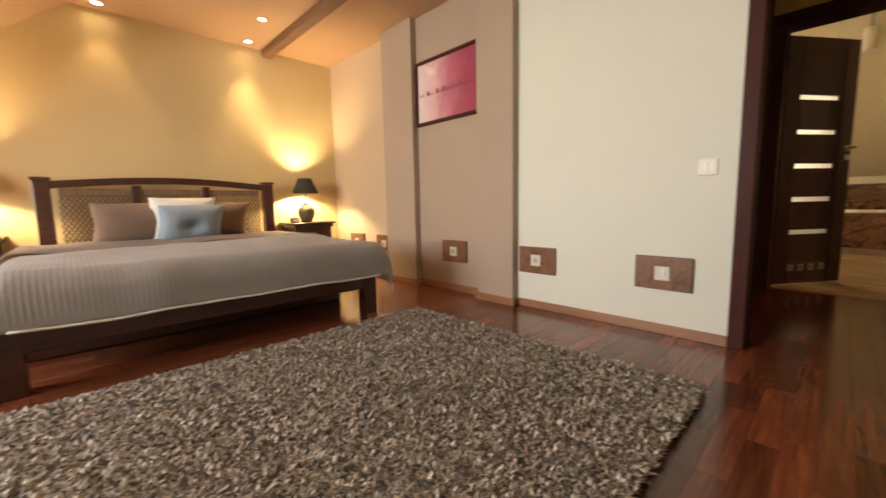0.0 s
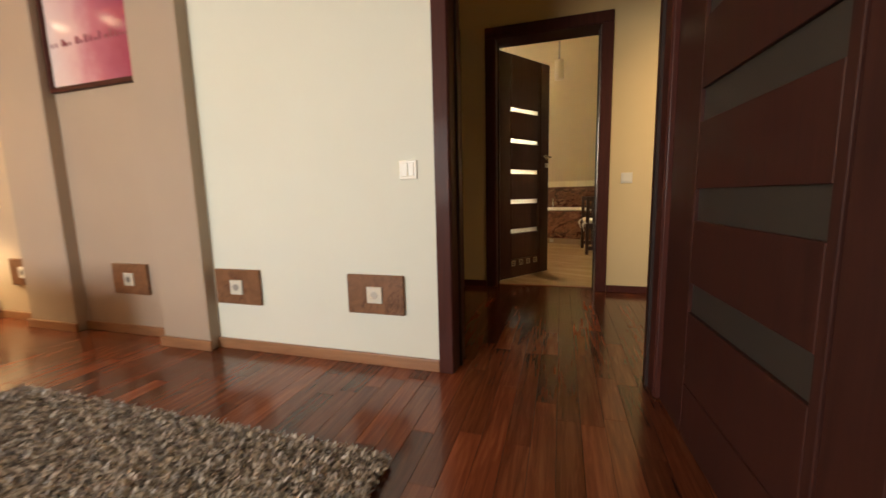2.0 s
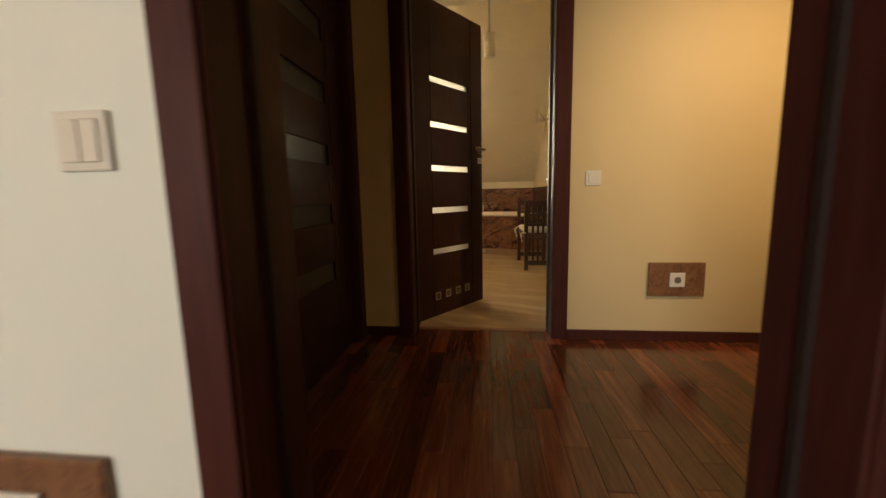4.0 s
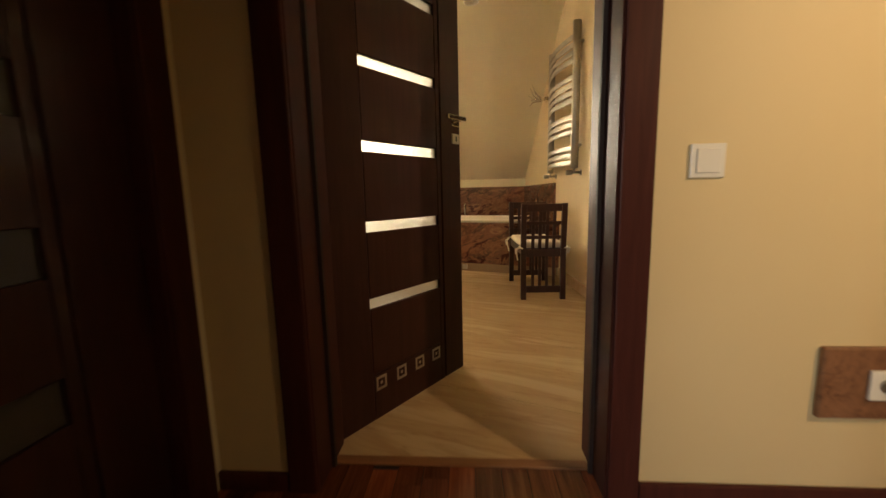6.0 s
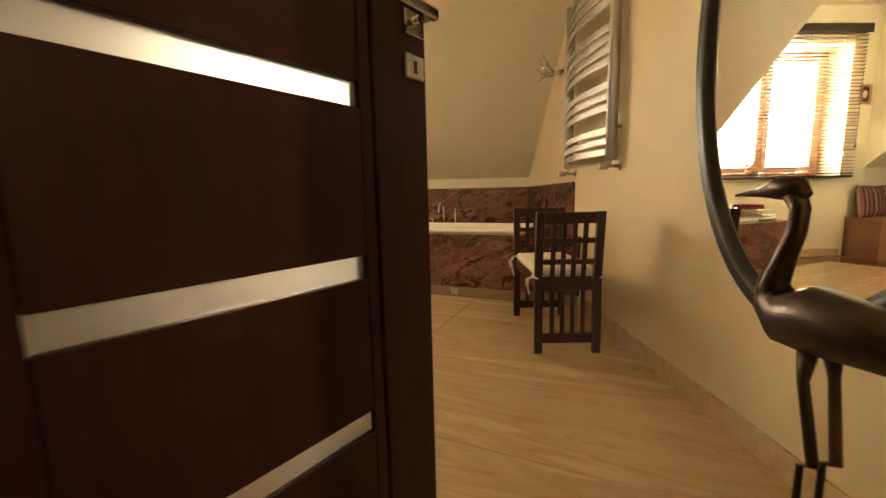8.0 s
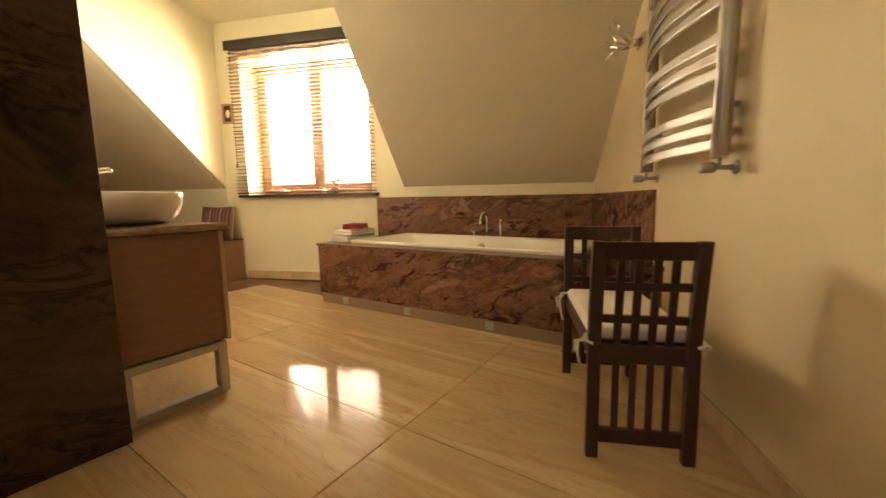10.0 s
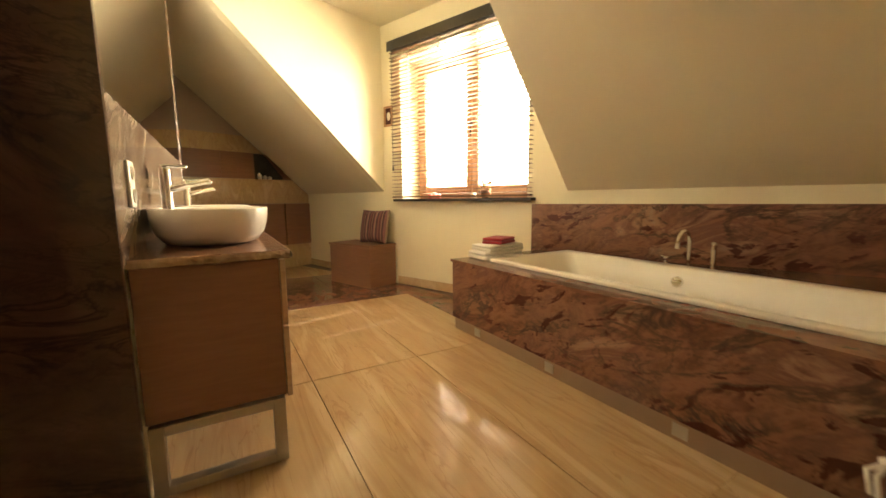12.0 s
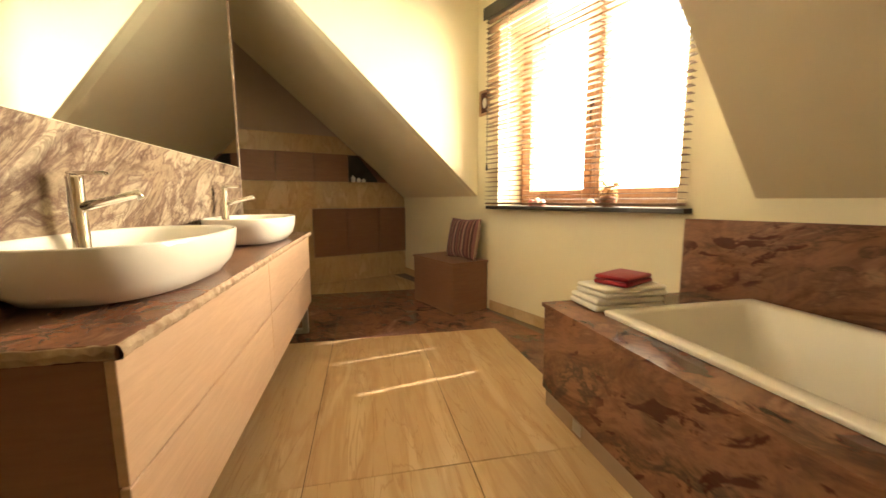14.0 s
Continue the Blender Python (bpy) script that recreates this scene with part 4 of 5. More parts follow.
surround = thing("bath_surround", "rust brown marble bath surround with a recessed plinth", "bath surround")
ue = front_hit(0)
bm = bmesh.new()
prism(bm, [tubp(0, 0, 0.095), tubp(ue - 0.003, 0, 0.095), tubp(ue - 0.003, 0, DECK - 0.022), tubp(0, 0, DECK - 0.022)], TV.to_3d() * 0.02)
part("front_panel", bm, STONE_RED, surround)
LEFT_END = Vector((-1.345, WALL_Y - 0.022, 0))
bm = bmesh.new()
a = tubp(0.0, 0.021)
prism(bm, [(a.x, a.y, 0.095), (LEFT_END.x, LEFT_END.y, 0.095), (LEFT_END.x, LEFT_END.y, DECK - 0.022), (a.x, a.y, DECK - 0.022)], TU.to_3d() * 0.02)
part("end_panel", bm, STONE_RED, surround)
bm = bmesh.new()
prism(bm, [tubp(0.02, 0.010, 0), tubp(ue - 0.03, 0.010, 0), tubp(ue - 0.03, 0.010, 0.094), tubp(0.02, 0.010, 0.094)], TV.to_3d() * 0.02)
prism(bm, [tubp(0.02, 0.031, 0), tubp(0.02, 0.031, 0.094), (LEFT_END.x + 0.02, LEFT_END.y - 0.01, 0.094), (LEFT_END.x + 0.02, LEFT_END.y - 0.01, 0)], TU.to_3d() * 0.02)
part("plinth", bm, plain("tan plinth stone", (0.30, 0.21, 0.14), (0.37, 0.265, 0.18), 2.5, (0.2, 0.3)), surround, "beige stone plinth")
for u in (0.33, 1.05, 1.8):
    bm = bmesh.new()
    prism(bm, [tubp(u - 0.032, 0.004, 0.02), tubp(u + 0.032, 0.004, 0.02), tubp(u + 0.032, 0.004, 0.078), tubp(u - 0.032, 0.004, 0.078)], TV.to_3d() * 0.0065)
    part("plinth_light", bm, STEEL, surround, "small square steel plinth light")
# the deck lies in four slabs round the bath
RU0, RU1, RV0, RV1 = 0.265, 2.36, 0.158, 1.05
P = lambda u, v: tubp(u, v, DECK - 0.02)
corner = Vector((right_x(WALL_Y) - 0.003, WALL_Y - 0.022, DECK - 0.02))
bm = bmesh.new()
e0, e1 = front_hit(-0.012), front_hit(RV0 + 0.02)
LE = Vector((LEFT_END.x - 0.012, LEFT_END.y, DECK - 0.02))
prism(bm, [P(-0.012, -0.012), P(e0 - 0.003, -0.012), P(e1 - 0.003, RV0 + 0.02), P(-0.012, RV0 + 0.02)], (0, 0, 0.02))
cut = P(RU0 + 0.02, RV0 + 0.0205)
prism(bm, [P(-0.012, RV0 + 0.0205), cut, P(RU0 + 0.02, 0.96), LE], (0, 0, 0.02))
e2 = front_hit(RV1 - 0.02)
prism(bm, [P(RU1 - 0.02, RV0 + 0.0205), P(e1 - 0.003, RV0 + 0.0205), P(e2 - 0.003, RV1 - 0.02), P(RU1 - 0.02, RV1 - 0.02)], (0, 0, 0.02))
prism(bm, [P(RU0 + 0.32, RV1 - 0.0195), P(e2 - 0.003, RV1 - 0.0195), corner], (0, 0, 0.02))
part("deck", bm, STONE_RED, surround)
# splashback
bm = bmesh.new()
box(bm, (-1.43, WALL_Y - 0.021, DECK - 0.1), (right_x(WALL_Y), WALL_Y - 0.001, 1.0), 0.002)
part("splashback", bm, STONE_RED, surround)
bm = bmesh.new()
ys = tubp(front_hit(0), 0).y + 0.17
prism(bm, [(right_x(ys) - 0.001, ys, DECK - 0.03), (right_x(9.277) - 0.001, 9.277, DECK - 0.03), (right_x(9.277) - 0.001, 9.277, 1.0), (right_x(ys) - 0.001, ys, 1.0)], (-0.02, 0, 0))
part("splashback", bm, STONE_RED, surround)

bath = thing("bathtub", "long ivory built-in bathtub with a flat rim", "bathtub", Matrix.Translation(tubp((RU0 + RU1) / 2, (RV0 + RV1) / 2, DECK)) @ Matrix.Rotation(TA, 4, "Z"))
L, W = (RU1 - RU0) / 2, (RV1 - RV0) / 2
bm = bmesh.new()
rings = []
for hx, hy, z, rad, dx in ((L - 0.005, W - 0.005, 0.002, 0.02, 0), (L, W, 0.016, 0.025, 0), (L - 0.004, W - 0.004, 0.024, 0.025, 0), (L - 0.06, W - 0.065, 0.023, 0.06, 0), (L - 0.072, W - 0.078, 0.012, 0.07, 0), (L - 0.16, W - 0.10, -0.12, 0.10, 0), (L - 0.27, W - 0.13, -0.30, 0.13, 0), (L - 0.36, W - 0.17, -0.385, 0.16, 0), (L - 0.50, W - 0.28, -0.40, 0.1, 0)):
    ring = []
    for k, (sx, sy) in enumerate(((1, 1), (-1, 1), (-1, -1), (1, -1))):
        for q in range(7):
            a = math.pi / 2 * (k + q / 6)
            ring.append(bm.verts.new((sx * (hx - rad) + rad * math.cos(a) + dx, sy * (hy - rad) + rad * math.sin(a), z)))
    rings.append(ring)
for a, b in zip(rings, rings[1:]):
    for k in range(len(a)):
        bm.faces.new((a[k], a[(k + 1) % len(a)], b[(k + 1) % len(a)], b[k])).smooth = True
bm.faces.new(rings[-1])
bmesh.ops.recalc_face_normals(bm, faces=bm.faces)
part("basin", bm, ACRYLIC, bath)
bm = bmesh.new()
lathe(bm, [(0.0, 0.03), (0.028, 0.028), (0.036, 0.018), (0.036, 0.0), (0, 0)], 24, m=pose(-0.05, W - 0.09, -0.075, 90, 0, 0))
part("overflow_knob", bm, CHROME, bath, "round chrome overflow knob")
bm = bmesh.new()
lathe(bm, [(0, -0.398), (0.035, -0.398), (0.035, -0.392), (0, -0.388)], 20)
part("drain", bm, CHROME, bath)

taps = thing("bath_tap", "chrome deck-mounted bath tap with a curved spout", "tap", Matrix.Translation(tubp(1.15, 1.10, DECK)) @ Matrix.Rotation(TA, 4, "Z"))
bm = bmesh.new()
lathe(bm, [(0.026, 0), (0.026, 0.008), (0.016, 0.012), (0, 0.012)], 20, m=pose(0.10, 0, 0))
arc = [(0.10, 0, 0), (0.10, 0, 0.12)] + [(0.10, -0.075 + 0.075 * math.cos(a), 0.17 + 0.085 * math.sin(a)) for a in [math.pi * k / 10 for k in range(10)]] + [(0.10, -0.155, 0.145)]
tube(bm, arc, 0.013, 14)
part("spout", bm, CHROME, taps)
bm = bmesh.new()
lathe(bm, [(0.024, 0), (0.024, 0.006), (0.014, 0.01), (0.014, 0.045), (0.02, 0.05), (0.02, 0.065), (0, 0.067)], 18, m=pose(-0.05, 0, 0))
tube(bm, [(-0.05, 0, 0.06), (-0.085, -0.01, 0.068)], 0.005, 8)
part("mixer_knob", bm, CHROME, taps)
bm = bmesh.new()
lathe(bm, [(0.022, 0), (0.022, 0.006), (0.012, 0.01), (0.011, 0.04), (0.015, 0.05), (0.016, 0.17), (0.012, 0.19), (0, 0.192)], 16, m=pose(0.25, 0, 0, 2, 0, 0))
part("hand_shower", bm, CHROME, taps)


def folded(name, m, sx, sy, sz, material, label, layers=2):
    bm = bmesh.new()
    for k in range(layers):
        h = sz / layers
        made = box(bm, (-sx / 2 + 0.006 * k, -sy / 2 + 0.004 * k, k * h), (sx / 2 - 0.004 * k, sy / 2, (k + 1) * h - 0.001), h * 0.46, None, 3)
    for v in bm.verts:
        v.co += Vector((0.006, 0.006, 0.004)) * noise.noise(v.co * 9 + Vector((sx * 50, 0, 0)))
    for f in bm.faces:
        f.smooth = True
    return tagged(part(name, bm, material, m=m), label, "towel", "stacked towels")


TW = tubp(0.125, 0.34, DECK)
turn = -20 + 90
folded("towel", pose(TW.x, TW.y, DECK + 0.004, 0, 0, turn), 0.40, 0.24, 0.06, FABRIC_WHITE, "folded cream towel on the bath deck")
folded("towel", pose(TW.x + 0.015, TW.y + 0.01, DECK + 0.068, 0, 0, turn + 3), 0.37, 0.24, 0.05, FABRIC_WHITE, "folded cream towel on the bath deck")
folded("towel", pose(TW.x + 0.02, TW.y + 0.02, DECK + 0.121, 0, 0, turn + 24), 0.26, 0.18, 0.05, FABRIC_RED, "folded crimson towel on top of cream towels")

# ---- bathroom: vanity ----
VAN = pose(-1.165, 6.67, 0, 0, 0, 158.8)
vanity = thing("vanity", "long oak vanity unit with marble top on a steel frame", "vanity", VAN @ pose(0.014, 0, 0.015))
VL, VD = 2.535, 0.475
bm = bmesh.new()
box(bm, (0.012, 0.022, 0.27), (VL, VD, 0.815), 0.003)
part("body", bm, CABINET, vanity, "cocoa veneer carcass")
for a, b in ((0.006, 1.18), (1.184, VL - 0.004)):
    for z0, z1 in ((0.262, 0.548), (0.553, 0.812)):
        bm = bmesh.new()
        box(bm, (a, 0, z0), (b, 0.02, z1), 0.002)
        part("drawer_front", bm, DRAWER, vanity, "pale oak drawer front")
bm = bmesh.new()
box(bm, (-0.012, -0.016, 0.818), (VL + 0.01, VD + 0.003, 0.85), 0.002)
top = part("countertop", bm, STONE_RED, vanity, "red brown marble countertop")
rnd = random.Random(2)


def chipped_edge(a, b, out):
    """A split stone edge from a to b: short uneven chips, each broken at its own slant."""
    bm = bmesh.new()
    a, b = Vector(a), Vector(b)
    run, out = (b - a), Vector(out)
    count = int(run.length / 0.016)
    rows = []
    for k in range(count + 1):
        p = a + run * (k / count)
        deep = rnd.uniform(0.004, 0.011)
        rows.append([bm.verts.new(p + out * d + Vector((0, 0, z))) for d, z in ((-0.003, 0.0315), (deep * 0.35, 0.0318 - rnd.uniform(0, 0.004)), (deep, rnd.uniform(0.012, 0.022)), (deep * 0.7, rnd.uniform(0.002, 0.008)), (-0.003, 0.0005))])
    for u, v in zip(rows, rows[1:]):
        for q in range(4):
            bm.faces.new((u[q], v[q], v[q + 1], u[q + 1]))
    bmesh.ops.recalc_face_normals(bm, faces=bm.faces)
    part("chipped_edge", bm, STONE_SPLIT, top, "rough split pale marble edge")


chipped_edge((-0.012, -0.016, 0.818), (VL + 0.01, -0.016, 0.818), (0, -1, 0))
chipped_edge((-0.012, VD, 0.818), (-0.012, -0.016, 0.818), (-1, 0, 0))
for x in (0.0, VL - 0.05):
    for lo, hi in (((x, 0.03, 0), (x + 0.045, 0.075, 0.262)), ((x, VD - 0.05, 0), (x + 0.045, VD - 0.005, 0.262)), ((x, 0.075, 0), (x + 0.045, VD - 0.05, 0.035)), ((x, 0.075, 0.225), (x + 0.045, VD - 0.05, 0.262))):
        bm = bmesh.new()
        box(bm, lo, hi, 0.002)
        part("leg_frame", bm, STEEL, vanity, "brushed steel leg bar")


def vessel_basin(x):
    m = VAN @ pose(x, 0.237, 0.866)
    ob = thing("washbasin", "oval white ceramic vessel washbasin on the counter", "washbasin", m, "washbasins")
    bm = bmesh.new()
    lathe(bm, [(0, 0), (0.70, 0), (0.82, 0.012), (0.93, 0.05), (0.985, 0.10), (1.0, 0.15), (0.99, 0.156), (0.965, 0.154), (0.94, 0.14), (0.90, 0.10), (0.80, 0.05), (0.6, 0.025), (0.1, 0.02), (0, 0.02)], 56, 0.42, 0.235, 2.7)
    part("bowl", bm, CERAMIC, ob)
    bm = bmesh.new()
    lathe(bm, [(0, 0.0195), (0.03, 0.0215), (0.03, 0.026), (0, 0.028)], 18)
    part("drain", bm, CHROME, ob)


def basin_mixer(x):
    ob = thing("basin_mixer", "tall chrome basin mixer tap with a slanted spout", "tap", VAN @ pose(x + 0.03, 0.41, 0.866), "basin mixers")
    bm = bmesh.new()
    lathe(bm, [(0, 0), (0.028, 0), (0.028, 0.006), (0.023, 0.01), (0.023, 0.33), (0.02, 0.336), (0, 0.336)], 22)
    part("body", bm, CHROME, ob)
    bm = bmesh.new()
    tube(bm, [(0, -0.01, 0.24), (0, -0.10, 0.262), (0, -0.17, 0.28), (0, -0.178, 0.265)], [0.017, 0.013, 0.014, 0.011], 12)
    part("spout", bm, CHROME, ob)
    bm = bmesh.new()
    box(bm, (-0.012, -0.09, 0.338), (0.012, 0.015, 0.35), 0.004, seg=2)
    part("lever", bm, CHROME, ob)


for x in (0.60, 1.89):
    vessel_basin(x)
    basin_mixer(x)

# partition behind the vanity, dark marble at its open end
PW = 2.495
bm = bmesh.new()
box(bm, (-0.04, 0.482, 0), (PW, 0.84, BATH_CEIL), 0.0, VAN)
tagged(part("wall_vanity", bm, PAINT_CREAM), "cream partition wall behind the vanity", "wall", kind="structure")
bm = bmesh.new()
box(bm, (-0.07, 0.47, 0), (-0.042, 0.86, BATH_CEIL - 0.002), 0.002, VAN)
tagged(part("pier_cladding", bm, STONE_DARK), "dark chocolate marble slab on the partition end", "trim", kind="structure")
bm = bmesh.new()
box(bm, (-0.04, 0.470, 0.852), (PW, 0.4815, 1.375), 0.001, VAN)
tagged(part("vanity_splashback", bm, STONE_PALE), "veined beige marble splashback above the vanity", "trim", kind="structure")
bm = bmesh.new()
box(bm, (-0.03, 0.474, 1.378), (PW - 0.012, 0.481, BATH_CEIL - 0.05), 0.0, VAN)
tagged(part("wall_mirror", bm, MIRROR), "large frameless mirror above the vanity", "mirror")
bm = bmesh.new()
box(bm, (PW, 0.468, 0.852), (PW + 0.015, 0.86, BATH_CEIL - 0.002), 0.002, VAN)
tagged(part("partition_edge", bm, STONE_PALE), "beige marble edge of the partition", "trim", kind="structure")
bm = bmesh.new()
box(bm, (-0.062, 0.87, 0.01), (-0.052, 1.75, 2.1), 0.0, VAN)
shower = tagged(part("shower_screen", bm, GLASS), "clear glass shower screen beside the marble pier", "shower screen")
ob = thing("vanity_socket", "white double socket on the marble splashback", "socket", VAN @ pose(0.17, 0.47, 1.11))
bm = bmesh.new()
box(bm, (-0.042, -0.012, -0.08), (0.042, -0.0005, 0.08), 0.004, seg=2)
part("cover_plate", bm, PLASTIC, ob)
for z in (-0.04, 0.04):
    bm = bmesh.new()
    lathe(bm, [(0.02, 0), (0.02, 0.003), (0.024, 0.004), (0.024, 0)], 16, m=pose(0, -0.0125, z, 90, 0, 0))
    part("socket_well", bm, PLASTIC, ob)

# ---- bathroom: end wall with built-in cabinets ----
EX = -5.5
boxes("wall_cabinets", PAINT_TAUPE, "taupe painted end wall behind built-in cabinets", "wall", [((FAR_X, 6.4, 0), (EX, END_Y + 0.01, BATH_CEIL))])


def fitted(name, y0, y1, z0, z1, material, label, category, depth=0.02, kind="", clip=0.0):
    """A panel on the end wall, cut by the roof slope where it reaches it."""
    def roof(y):
        return KNEE_L + (END_Y - y) * PITCH - 0.02
    pts = [(y0, z0)]
    for y, z in ((y1, z0), (y1, z1), (y0, z1)):
        pts.append((y, z))
    if roof(y1) < z1:
        cut_y = END_Y - (z1 + 0.02 - KNEE_L) / PITCH
        low = max(roof(y1), z0)
        if roof(y1) < z0:
            end = END_Y - (z0 + 0.02 - KNEE_L) / PITCH
            pts = [(y0, z0), (end, z0), (cut_y, z1), (y0, z1)]
        else:
            pts = [(y0, z0), (y1, z0), (y1, low), (cut_y, z1), (y0, z1)]
    bm = bmesh.new()
    prism(bm, [(EX + 0.001, y, z) for y, z in pts], (depth, 0, 0))
    return tagged(part(name, bm, material), label, category, kind=kind)


TOPY = 6.5
fitted("tile_band", TOPY, END_Y - 0.005, 1.735, 1.96, TRAVERTINE, "beige travertine band on the end wall", "trim", 0.015, "structure")
fitted("tile_band", TOPY, END_Y - 0.005, 1.015, 1.365, TRAVERTINE, "beige travertine band on the end wall", "trim", 0.015, "structure")
fitted("tile_band", TOPY, 8.115, 0.0, 1.012, TRAVERTINE, "beige travertine band on the end wall", "trim", 0.015, "structure")
fitted("tile_band", 8.118, END_Y - 0.005, 0.0, 0.355, TRAVERTINE, "beige travertine band on the end wall", "trim", 0.015, "structure")


def wall_cabinet(y0, y1, z0, z1):
    fitted("wall_cabinet", y0, y1, z0, z1, CABINET, "flush cocoa veneer cabinet door in the end wall", "cabinet", 0.035)["group"] = "built-in cabinets"


for a, b in ((6.55, 7.20), (7.205, 7.69), (7.695, 8.16), (8.165, 8.615), (9.06, END_Y - 0.01)):
    wall_cabinet(a, b, 1.37, 1.73)
for a, b in ((8.12, 8.575), (8.58, 9.04), (9.055, END_Y - 0.008)):
    wall_cabinet(a, b, 0.365, 1.005)
# no recess here: a flat dark sheet stands for the shade inside the niche
fitted("niche_shade_sheet", 8.63, 9.055, 1.37, 1.73, FRAME_DARK, "flat dark sheet for the shaded niche beside the cabinets", "niche", 0.004)
for y, h in ((8.68, 0.09), (8.76, 0.06), (8.83, 0.05)):
    bm = bmesh.new()
    lathe(bm, [(0, 0), (0.028, 0), (0.03, h * 0.7), (0.012, h * 0.85), (0.012, h), (0, h)], 14)
    tagged(part("bottle", bm, CERAMIC, m=pose(EX + 0.045, y, 1.3665)), "small pale toiletry bottle in the niche", "bottle", "bottles in the niche")
boxes("niche_shelf", TRAVERTINE, "thin stone ledge under the niche", "shelf", [((EX + 0.001, 8.63, 1.350), (EX + 0.085, 9.05, 1.3655))], 0.002, kind="")

# bench box with cushion
bench = thing("storage_bench", "cocoa veneer storage box used as a bench", "bench", pose(-3.665, 9.06, 0))
bm = bmesh.new()
box(bm, (-0.39, -0.205, 0), (0.39, 0.22, 0.488), 0.004)
part("body", bm, CABINET, bench)
bm = bmesh.new()
box(bm, (-0.40, -0.215, 0.490), (0.40, 0.225, 0.512), 0.004)
part("lid", bm, CABINET, bench)


def striped():
    m, n, l, p = nodes_of("striped woven cotton")
    v = coords(n, l, local=True)
    sep = n.new("ShaderNodeSeparateXYZ")
    l.new(v, sep.inputs[0])
    mul = n.new("ShaderNodeMath")
    mul.operation, mul.inputs[1].default_value = "MULTIPLY", 7.5
    l.new(sep.outputs["X"], mul.inputs[0])
    fr = n.new("ShaderNodeMath")
    fr.operation = "FRACT"
    l.new(mul.outputs[0], fr.inputs[0])
    r = ramp(n, ((0.0, (0.10, 0.035, 0.04)), (0.18, (0.30, 0.20, 0.15)), (0.26, (0.07, 0.03, 0.035)), (0.42, (0.24, 0.11, 0.11)), (0.55, (0.40, 0.30, 0.22)), (0.62, (0.09, 0.04, 0.05)), (0.85, (0.20, 0.09, 0.08))))
    r.color_ramp.interpolation = "CONSTANT"
    l.new(fr.outputs[0], r.inputs[0])
    l.new(r.outputs[0], p.inputs["Base Color"])
    p.inputs["Roughness"].default_value = 0.9
    bump(n, l, p, noise_tex(n, l, v, 250, 2), 0.3, 0.003)
    return m


bm = bmesh.new()
cushion_mesh(bm, 0.44, 0.42, 0.15, 18, 18, 0.5)
tagged(part("cushion", bm, striped(), m=pose(-3.50, 9.14, 0.72, 78, 0, 6)), "dark striped square cushion leaning on the wall", "cushion")

# ---- bathroom: chairs ----
PAD = cloth("cream seat cotton", (0.66, 0.60, 0.48), (0.74, 0.68, 0.56), 4)


